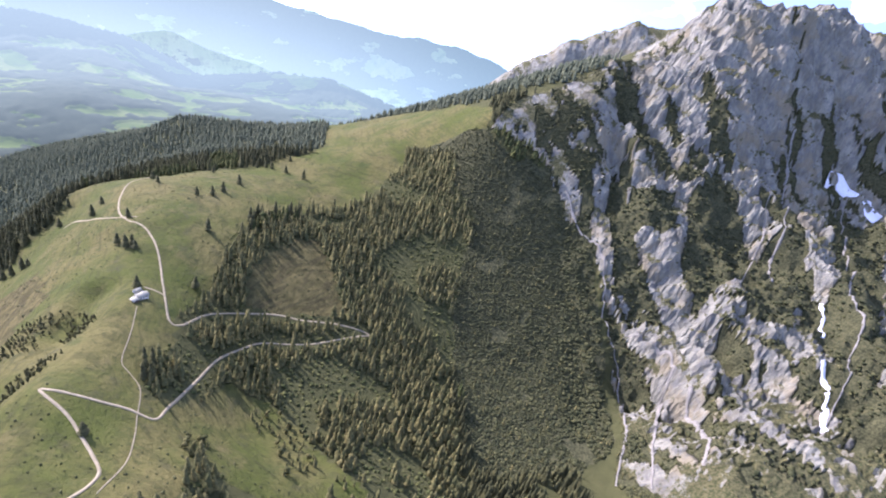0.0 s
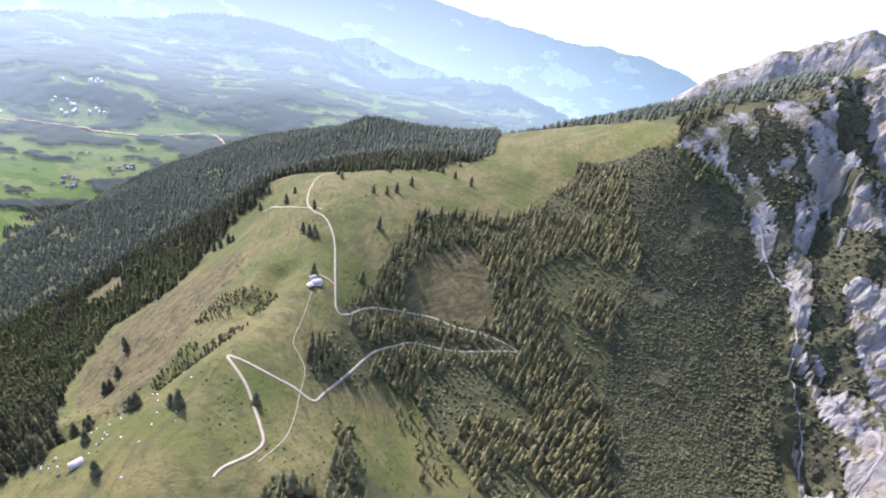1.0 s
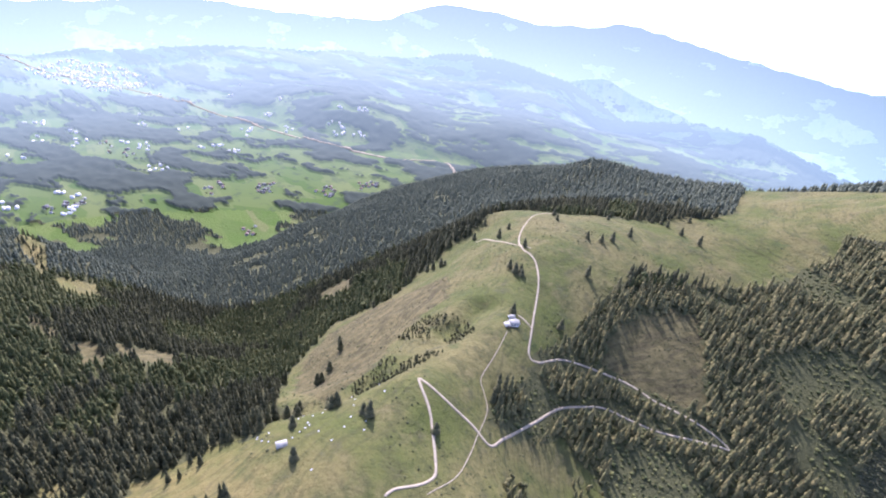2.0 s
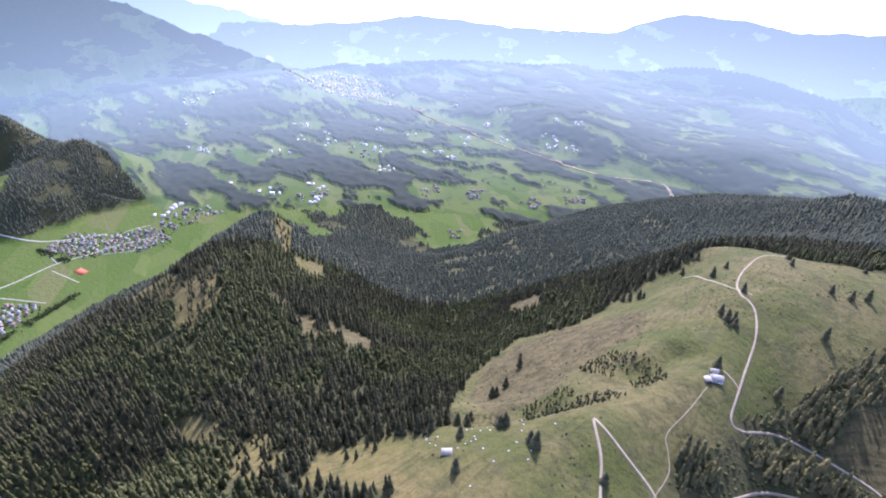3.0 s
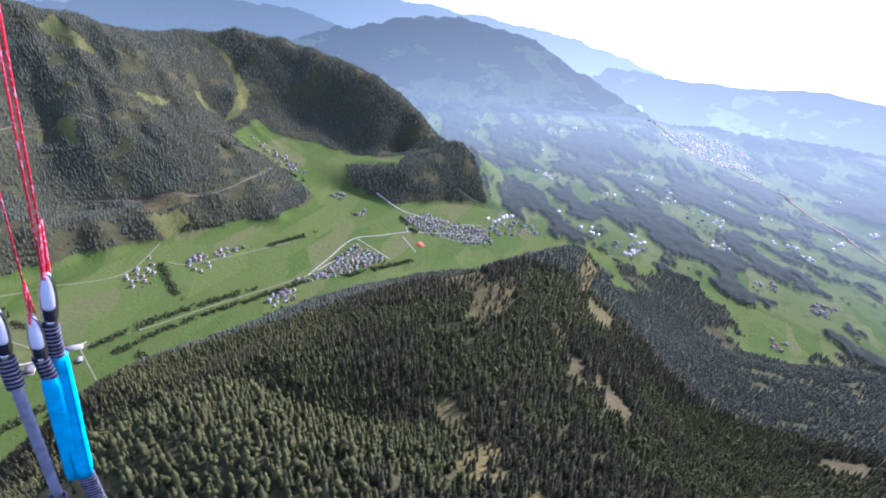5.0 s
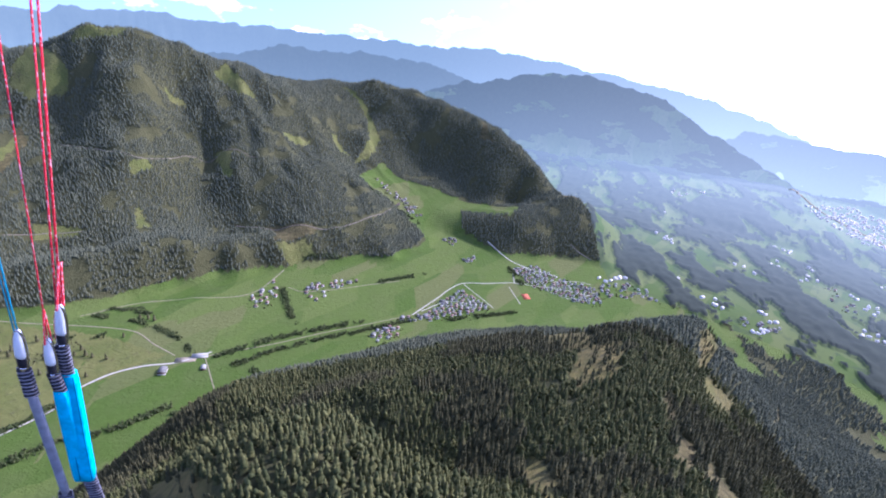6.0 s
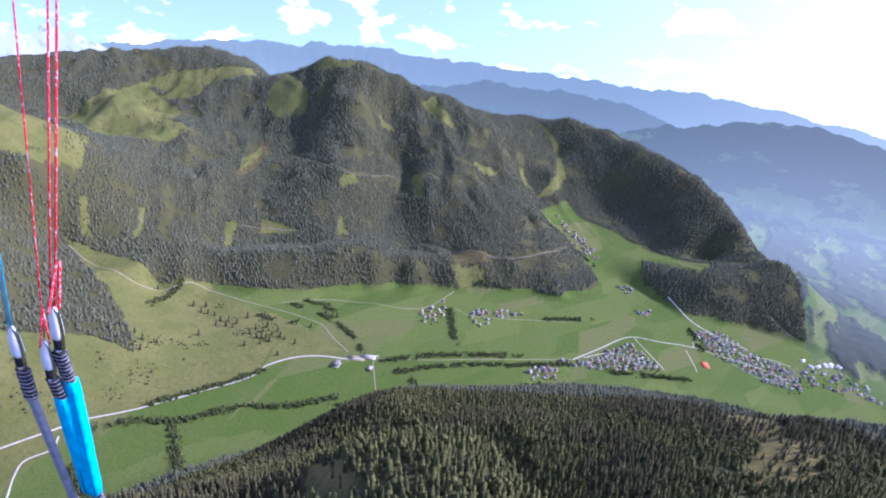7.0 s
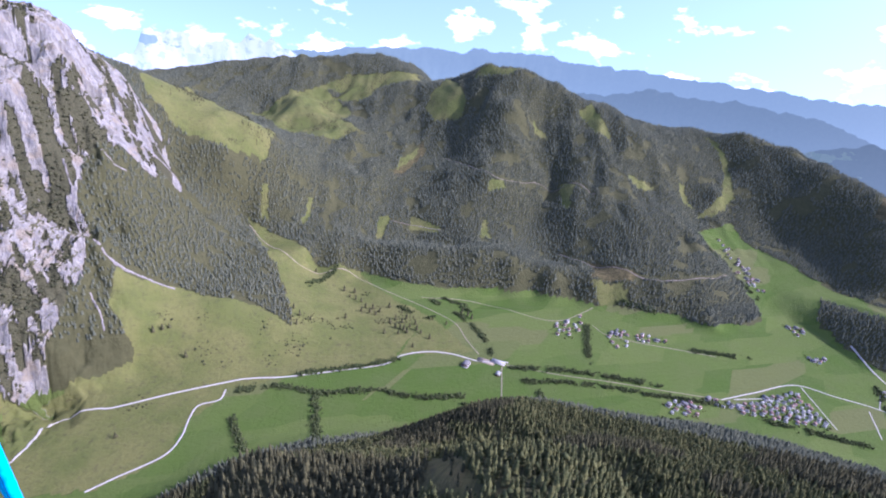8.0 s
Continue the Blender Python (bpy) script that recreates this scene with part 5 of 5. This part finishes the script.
def walls_with_gables(x, y, z0, z1, rise):
    hx, hy = x / 2, y / 2
    v = np.array([(-hx, -hy, z0), (hx, -hy, z0), (hx, hy, z0), (-hx, hy, z0), (-hx, -hy, z1), (hx, -hy, z1), (hx, hy, z1), (-hx, hy, z1), (-hx, 0, z1 + rise), (hx, 0, z1 + rise)])
    f = np.array([(0, 1, 5, 4), (2, 3, 7, 6), (4, 5, 9, 8), (6, 7, 8, 9), (1, 2, 6, 5), (3, 0, 4, 7), (5, 6, 9, 9), (7, 4, 8, 8)])
    return v, f


def tri_walls(v, f):
    t = []
    for a, b, c, d in f:
        t.append((a, b, c))
        if c != d:
            t.append((a, c, d))
    return v, np.array(t)


def house_thing(name, label, x, y, low, high, rise, wall, upper, roof, chimney=True, windows=True, category="house"):
    root = tagged(new(name), label, category)
    v, f = tri_walls(*walls_with_gables(x, y, low if upper else -1.5, high, rise))
    body = part("wall" if not upper else "upper_floor", v, f, upper or wall, root)
    if upper:
        v, f = block(-x / 2 - 0.12, x / 2 + 0.12, -y / 2 - 0.12, y / 2 + 0.12, -1.5, low)
        part("wall", v, f, wall, root, 4)
    v, f = gable(x, y, high, rise, 1.0, 0.3)
    part("roof", v, f, roof, root, 4)
    if chimney:
        v, f = block(0.15 * x, 0.15 * x + 0.9, 0.6, 1.5, high, high + rise + 1.0)
        part("chimney", v, f, M_WALL, root, 4)
    if windows:
        for sx in (-1, 1):
            for k in (-1, 0, 1):
                wx = k * x * 0.3
                v, f = block(wx - 0.6, wx + 0.6, sx * (y / 2 + 0.14) - 0.08, sx * (y / 2 + 0.14) + 0.08, 1.0, 2.3)
                part("window", v, f, M_GLASS, root, 4)
    return root


M_GLASS = plain("dark_window_glass", (0.03, 0.035, 0.04), 0.15, 0.2, 1.0)
STOCK = [
    house_thing("house", "white plastered house with a brown timber storey and brown roof", 12, 10, 3.0, 5.8, 2.6, M_WALL, M_TIMBER, M_ROOFS[1]),
    house_thing("house", "white plastered house with a grey saddle roof", 11, 9, 0, 6.0, 2.8, M_WALL, None, M_ROOFS[0]),
    house_thing("house", "white house with a reddish tiled saddle roof", 12, 10, 0, 5.6, 3.0, M_WALL, None, M_ROOFS[2]),
    house_thing("house", "low white house with a pale roof", 10, 8.5, 0, 4.6, 2.2, M_WALL, None, M_ROOFS[3]),
    house_thing("farmhouse", "broad dark timber farmhouse on a white ground floor", 20, 14, 3.0, 6.5, 3.2, M_WALL, M_TIMBER, M_ROOFS[0]),
]
house_rng = np.random.default_rng(21)
stock_used = set()
for kind, count, outline in SETTLEMENTS:
    xs0, ys0 = [q[0] for q in outline], [q[1] for q in outline]
    placed = []
    spread = 18.5 if kind != "hamlet" else 19.0
    for _ in range(4000):
        if len(placed) >= count:
            break
        x, y = house_rng.uniform(min(xs0), max(xs0)), house_rng.uniform(min(ys0), max(ys0))
        if not inside(np.array([x]), np.array([y]), outline)[0] or any((x - a) ** 2 + (y - b) ** 2 < spread ** 2 for a, b in placed):
            continue
        if not away_from_roads(np.array([x]), np.array([y]), 5.0)[0]:
            continue
        placed.append((x, y))
        k = int(house_rng.choice(5, p=[0.24, 0.36, 0.08, 0.27, 0.05] if kind != "hamlet" else [0.34, 0.16, 0.14, 0.14, 0.22]))
        m = pose(x, y, float(grid_height(x, y)), 0, 0, float(house_rng.choice([20, 35, 110, 125]) + house_rng.uniform(-12, 12)))
        if k in stock_used:
            ob = copy_thing(STOCK[k], m)
        else:
            stock_used.add(k)
            ob = STOCK[k]
            ob.matrix_basis = m
        tagged(ob, group="houses of the valley settlements")
    # garden trees between the houses
    r = np.random.default_rng(len(placed) + 60)
    n = int(count * 2.2)
    gx0 = np.array(placed)[r.integers(0, len(placed), n)] + r.normal(0, 13, (n, 2))
    gx0 = gx0[away_from_roads(gx0[:, 0], gx0[:, 1], 4)]
    gx0 = gx0[np.array([min((q[0] - a) ** 2 + (q[1] - b) ** 2 for a, b in placed) > 81 for q in gx0], bool)]
    if len(gx0):
        h = r.uniform(3, 6.5, len(gx0))
        plant("garden_trees", "small garden trees between the houses", M_LEAF, BUSH, gx0[:, 0], gx0[:, 1], grid_height(gx0[:, 0], gx0[:, 1]), h, h * 0.7, r)


def stand_at(ob, spot, turn, dz=0.0):
    x, y = SPOT[spot]
    ob.matrix_basis = pose(x, y, float(grid_height(x, y)) + dz, 0, 0, turn)
    return ob


stand_at(house_thing("alpine_hut", "alpine hut with pale walls and a light tin roof", 10, 7.5, 0, 3.4, 1.9, M_WALL, None, M_TIN), "hut", 62)
stand_at(house_thing("hut_shed", "small white shed with a tin roof beside the hut", 6, 4.5, 0, 2.8, 1.4, M_WALL, None, M_TIN, False, False, "shed"), "hut_shed", 62)
stand_at(house_thing("hut_store", "low timber store with a pale roof below the hut", 6, 5, 0, 2.4, 1.2, M_TIMBER, None, M_TIN, False, False, "shed"), "hut_store", 150)
stand_at(house_thing("hay_barn", "small timber hay barn with a white tin roof on the meadow", 7, 5.2, 0, 2.6, 1.4, M_TIMBER, None, M_TIN, False, False, "barn"), "barn", 70)
stand_at(house_thing("inn", "large grey-roofed inn with pale walls at the valley road", 30, 22, 3.2, 9.0, 4.0, M_WALL, M_TIMBER, M_ROOFS[0], True, True, "inn"), "inn", 40)
stand_at(house_thing("long_hall", "long pale flat-roofed hall beside the inn yard", 48, 18, 0, 5.0, 0.8, M_WALL, None, M_ROOFS[3], False, True, "hall"), "inn_hall", 135)
stand_at(house_thing("farm_barn", "timber barn with a pale roof near the inn", 20, 14, 0, 6.0, 2.6, M_TIMBER, None, M_ROOFS[3], False, False, "barn"), "inn_barn", 45)

# the gravel yard of the inn and the red court, thin slabs on the ground
for name, spot, w, d, turn, mat, label in (("yard", "inn_yard", 62, 26, 135, M_GRAVEL, "pale gravel car park in front of the inn"),
                                           ("sports_court", "court", 46, 30, 40, M_COURT, "orange-red sand sports court beside the village")):
    v, f = block(-w / 2, w / 2, -d / 2, d / 2, -1.0, 0.5)
    ob = new(name, mesh_from(name, v, f, mat, 4))
    stand_at(tagged(ob, label, name.replace("_", " "), kind="structure" if name == "yard" else ""), spot, turn)

# pale boulders strewn over the near pasture
boulder_rng = np.random.default_rng(5)
first_boulder = None
for k in range(34):
    x, y = -262 + boulder_rng.normal(0, 26), 160 + boulder_rng.normal(0, 32)
    s = boulder_rng.uniform(0.5, 1.1)
    m = pose(x, y, float(grid_height(x, y)) - 0.1, 0, 0, 360 * boulder_rng.random())
    if first_boulder is None:
        v, f = bush(random, 0.6)
        first_boulder = tagged(new("boulder", mesh_from("boulder", v * 0.95, f, M_BOULDER, 3)), "pale limestone boulder lying in the pasture grass", "boulder", "boulders on the pasture")
        first_boulder.matrix_basis = m
    else:
        copy_thing(first_boulder, m)


# the far town and scattered farms: tiny gabled blocks, joined
def speck_houses(name, label, places, seed):
    r = np.random.default_rng(seed)
    vs, fs, base = [], [], 0
    for x, y in places:
        if far_wood(np.array([x]), np.array([y]))[0]:
            continue
        w, d, h = r.uniform(11, 20), r.uniform(9, 14), r.uniform(5, 9)
        v, f = tri_walls(*walls_with_gables(w, d, -4, h, 3))
        a = r.uniform(0, 3.14)
        v = np.stack([v[:, 0] * math.cos(a) - v[:, 1] * math.sin(a) + x, v[:, 0] * math.sin(a) + v[:, 1] * math.cos(a) + y, v[:, 2] + float(grid_height(x, y))], -1)
        vs.append(v)
        fs.append(f + base)
        base += len(v)
    return tagged(new(name, mesh_from(name, np.concatenate(vs), np.concatenate(fs), M_WALL, 3)), label, "houses", kind="stuff")


speck_rng = np.random.default_rng(8)
tx, ty = [q[0] for q in FAR_TOWN], [q[1] for q in FAR_TOWN]
spots = speck_rng.uniform((min(tx), min(ty)), (max(tx), max(ty)), (900, 2))
spots = spots[inside(spots[:, 0], spots[:, 1], FAR_TOWN)][:260]
speck_houses("far_town", "pale houses of a far town in the haze", spots, 9)
farms = []
for cx, cy in speck_rng.uniform((-4200, -400), (-2300, 2100), (60, 2)):
    if np.hypot(cx, cy) < 4300 and grid_height(cx, cy) < 120:
        farms += [(cx + speck_rng.normal(0, 28), cy + speck_rng.normal(0, 28)) for _ in range(int(speck_rng.integers(2, 8)))]
speck_houses("far_farms", "scattered pale farmhouses on far meadows", farms, 10)


# ---- left riser of the paraglider, in front of the camera ----
RIG = Vector((-0.200, -0.650, 1099.380))  # middle of the blue sleeve


def fabric(name, colour, rough, weave):
    s = Shade(name, rough)
    co = s.node("ShaderNodeTexCoord").outputs["Object"]
    w = s.noise(weave, 2, 0.5, (1, 1, 2.2), co)
    f = s.noise(weave * 14, 4, 0.6, (1, 1, 1), co)
    s.bump(s.calc("ADD", w, f), 0.0012, 0.6)
    c = s.mix(s.ramp(f, 0.3, 0.7), tuple(k * 0.78 for k in colour), tuple(min(1, k * 1.12) for k in colour))
    return s.done(c)


M_SLEEVE = fabric("cyan_sleeve_cloth", (0.008, 0.47, 0.66), 0.55, 0.0012)
M_STITCH = fabric("dark_blue_thread", (0.01, 0.10, 0.22), 0.7, 0.001)
M_LASH = fabric("grey_lashing_cord", (0.20, 0.20, 0.21), 0.7, 0.001)
M_WEB = fabric("black_webbing", (0.030, 0.030, 0.034), 0.75, 0.002)
M_GREYWEB = fabric("grey_webbing", (0.23, 0.24, 0.25), 0.7, 0.0015)


def braided(name, colour, fleck):
    s = Shade(name, 0.5)
    co = s.node("ShaderNodeTexCoord").outputs["Object"]
    f = s.ramp(s.noise(0.0026, 2, 0.5, (1, 1, 0.45), co), 0.56, 0.62)
    s.bump(s.noise(0.0014, 2, 0.5, (1, 1, 1.5), co), 0.0006, 0.6)
    return s.done(s.mix(s.calc("MULTIPLY", f, 0.55), colour, fleck))


M_RED = braided("red_line_sheath", (0.72, 0.035, 0.045), (0.80, 0.62, 0.62))
M_CYANLINE = fabric("cyan_line_sheath", (0.03, 0.42, 0.55), 0.5, 0.0012)
M_STEEL = plain("polished_steel", (0.72, 0.72, 0.73), 0.22, 0.05, 0.02, 1.0)
M_INSERT = plain("white_plastic_insert", (0.62, 0.64, 0.60), 0.4, 0.05, 0.01)
M_RUBBER = plain("black_rubber_ring", (0.02, 0.02, 0.022), 0.6, 0.1, 0.01)


def sweep(bm, pts, half_w, half_t, wide=Vector((1, 0, 0)), corners=10, power=0.55, caps=True):
    """A rounded strap or cord along pts; half_w and half_t may vary from point to point."""
    rings = []
    n = len(pts)
    for k, p in enumerate(pts):
        p = Vector(p)
        d = (Vector(pts[min(k + 1, n - 1)]) - Vector(pts[max(k - 1, 0)])).normalized()
        u = (wide - d * wide.dot(d)).normalized()
        v = d.cross(u)
        hw = half_w[k] if isinstance(half_w, (list, tuple)) else half_w
        ht = half_t[k] if isinstance(half_t, (list, tuple)) else half_t
        ring = []
        for i in range(corners):
            a = 2 * math.pi * i / corners
            cx = math.copysign(abs(math.cos(a)) ** power, math.cos(a))
            cy = math.copysign(abs(math.sin(a)) ** power, math.sin(a))
            ring.append(bm.verts.new(p + u * hw * cx + v * ht * cy))
        rings.append(ring)
    for a, b in zip(rings, rings[1:]):
        for i in range(corners):
            bm.faces.new((a[i], a[(i + 1) % corners], b[(i + 1) % corners], b[i]))
    if caps:
        bm.faces.new(rings[0][::-1])
        bm.faces.new(rings[-1])


def bm_part(name, bm, material, parent, label=""):
    me = bpy.data.meshes.new(name)
    bmesh.ops.recalc_face_normals(bm, faces=bm.faces)
    for f in bm.faces:
        f.smooth = True
    bm.to_mesh(me)
    bm.free()
    me.materials.append(material)
    ob = new(name, me)
    ob.parent = parent
    return tagged(ob, label)


def along(a, b, n, sag=(0, 0, 0)):
    a, b, sag = Vector(a), Vector(b), Vector(sag)
    return [a.lerp(b, k / (n - 1)) + sag * math.sin(math.pi * k / (n - 1)) for k in range(n)]


def strap(name, low, high, w, t, material, parent, wide, label="", pucker=0.06):
    bm = bmesh.new()
    pts = along(low, high, 14)
    ws = [w * (1 + pucker * math.sin(7.3 * k) * (0.4 if 0 < k < 13 else 0)) * (0.86 if k in (0, 13) else 1) for k in range(14)]
    sweep(bm, pts, ws, t, wide, 12)
    return bm_part(name, bm, material, parent, label)


def loops(name, low, high, w, t, parent, wide, material):
    """Sewn webbing: a strap with ridges across it."""
    bm = bmesh.new()
    n = 25
    pts = along(low, high, n)
    sweep(bm, pts, [w * (1.0 if k % 2 else 0.82) for k in range(n)], [t * (1.0 if k % 2 else 0.7) for k in range(n)], wide, 10)
    strap_ob = bm_part(name, bm, material, parent, "ribbed black webbing loop")
    bm = bmesh.new()
    low, high = Vector(low), Vector(high)
    up = (high - low).normalized()
    u = (wide - up * wide.dot(up)).normalized()
    v = up.cross(u)
    turns = max(5, int((high - low).length / 0.0068))
    coil = []
    for k in range(turns * 8 + 1):
        a = 2 * math.pi * k / 8
        coil.append(low + (high - low) * (k / (turns * 8)) + u * (w * 0.98 * math.cos(a)) + v * (t * 1.02 * math.sin(a)))
    sweep(bm, coil, 0.0013, 0.0013, up, 6, 1.0)
    bm_part("lashing", bm, M_LASH, strap_ob, "grey zigzag lashing cord")
    return strap_ob


def link(low, high, parent, wide):
    """A quick link with its plastic insert and rubber ring."""
    low, high = Vector(low), Vector(high)
    body = new("quick_link")
    body.parent = parent
    d = high - low
    up = d.normalized()
    side = (wide - up * wide.dot(up)).normalized()
    bm = bmesh.new()
    oval = []
    for k in range(21):
        a = 2 * math.pi * k / 20
        oval.append(low + d * (0.5 + 0.5 * math.cos(a) * 0.98) + side * 0.0074 * math.sin(a))
    sweep(bm, oval, 0.0026, 0.0026, up.cross(side), 8, 1.0, False)
    me_ob = bm_part("ring", bm, M_STEEL, parent, "polished steel quick link")
    bm = bmesh.new()
    sweep(bm, [low + d * f for f in (0.36, 0.40, 0.47, 0.66, 0.84, 0.93, 0.99)], [0.005, 0.0078, 0.0086, 0.0082, 0.0064, 0.0042, 0.0024],
          [0.0045, 0.0066, 0.0070, 0.0066, 0.0054, 0.0038, 0.0024], side, 8, 0.9)
    bm_part("insert", bm, M_INSERT, me_ob, "white plastic insert")
    bm = bmesh.new()
    sweep(bm, [low + d * f for f in (0.16, 0.18, 0.34, 0.36)], [0.0060, 0.0070, 0.0070, 0.0060], [0.0055, 0.0063, 0.0063, 0.0055], side, 12, 1.0)
    bm_part("sleeve_ring", bm, M_RUBBER, me_ob, "black rubber ring")
    bm = bmesh.new()
    sweep(bm, [low + d * f for f in (0.02, 0.05, 0.13, 0.16)], [0.004, 0.0056, 0.0056, 0.0045], [0.004, 0.0056, 0.0056, 0.0045], side, 6, 1.0)
    bm_part("nut", bm, M_STEEL, me_ob, "hexagonal steel nut")
    bpy.data.objects.remove(body)
    return me_ob


def cord(name, low, high, rad, material, parent, label, sag=(0, 0, 0)):
    bm = bmesh.new()
    sweep(bm, along(low, high, 16, sag), rad, rad, Vector((1, 0.3, 0)), 8, 1.0)
    return bm_part(name, bm, material, parent, label)


riser = tagged(new("paraglider_riser"), "cyan-sleeved paraglider riser with steel links and red lines", "riser")
riser.location = RIG
FACE = Vector((0.60, -0.80, 0.0))
s_low, s_high = Vector((-0.002, -0.015, -0.129)), Vector((0.002, 0.015, 0.129))
main_sleeve = strap("sleeve", s_low, s_high, 0.0128, 0.0085, M_SLEEVE, riser, FACE, "bright cyan cloth sleeve")
for off in (-0.010, 0.010):
    bm = bmesh.new()
    side = FACE.normalized() * off
    out = Vector((0.80, 0.60, 0.0)).normalized() * 0.0088
    sweep(bm, [p + side + out for p in along(s_low * 0.96, s_high * 0.96, 10)], 0.0006, 0.0006, FACE, 6, 1.0)
    bm_part("seam", bm, M_STITCH, main_sleeve, "dark stitched seam")
loops("webbing", (0.003, 0.016, 0.125), (0.008, 0.030, 0.190), 0.0095, 0.0065, riser, FACE, M_WEB)
link((0.007, 0.028, 0.180), (0.005, 0.046, 0.268), riser, FACE)
loops("webbing", (-0.014, -0.022, -0.235), (-0.003, -0.015, -0.126), 0.0125, 0.0055, riser, FACE, M_WEB)
second = strap("sleeve", (0.005, -0.028, -0.132), (0.016, 0.010, 0.100), 0.0112, 0.0075, M_SLEEVE, riser, FACE, "bright cyan cloth sleeve, slightly twisted")
loops("webbing", (0.016, 0.010, 0.096), (0.022, 0.014, 0.140), 0.0095, 0.0060, riser, FACE, M_WEB)
link((0.022, 0.014, 0.128), (0.022, 0.024, 0.208), riser, FACE)
strap("grey_strap", (0.027, -0.045, -0.160), (0.050, -0.004, 0.108), 0.0068, 0.0045, M_GREYWEB, riser, FACE, "grey rear webbing strap", 0.02)
loops("webbing", (0.026, -0.062, -0.260), (0.027, -0.045, -0.155), 0.012, 0.0055, riser, FACE, M_WEB)
loops("webbing", (0.050, -0.004, 0.104), (0.052, 0.000, 0.160), 0.0105, 0.0060, riser, FACE, M_WEB)
link((0.052, 0.000, 0.152), (0.053, 0.017, 0.238), riser, FACE)
# lines that run up to the wing
for low, high, rad, mat, label in (
        ((0.004, 0.046, 0.262), (-0.710, -0.270, 4.70), 0.0016, M_RED, "thick red main line"),
        ((0.009, 0.044, 0.262), (-0.660, -0.230, 4.70), 0.0014, M_RED, "braided red main line"),
        ((0.022, 0.024, 0.203), (-0.385, -0.210, 4.68), 0.0011, M_RED, "thin red line"),
        ((0.053, 0.017, 0.233), (-0.182, -0.390, 4.71), 0.0012, M_CYANLINE, "thin cyan line"),
        ((0.056, 0.015, 0.233), (-0.150, -0.420, 4.71), 0.0010, M_CYANLINE, "thin cyan line")):
    cord("line", low, high, rad, mat, riser, label)
for low, high, rad, mat in (((-0.001, 0.043, 0.262), (-0.012, 0.040, 0.330), 0.0017, M_RED), ((0.012, 0.050, 0.262), (-0.008, 0.041, 0.330), 0.0017, M_RED),
                            ((0.016, 0.022, 0.200), (0.016, 0.021, 0.255), 0.0012, M_RED), ((0.028, 0.026, 0.200), (0.017, 0.021, 0.255), 0.0012, M_RED)):
    cord("line_loop", low, high, rad, mat, riser, "red line loop through the link")
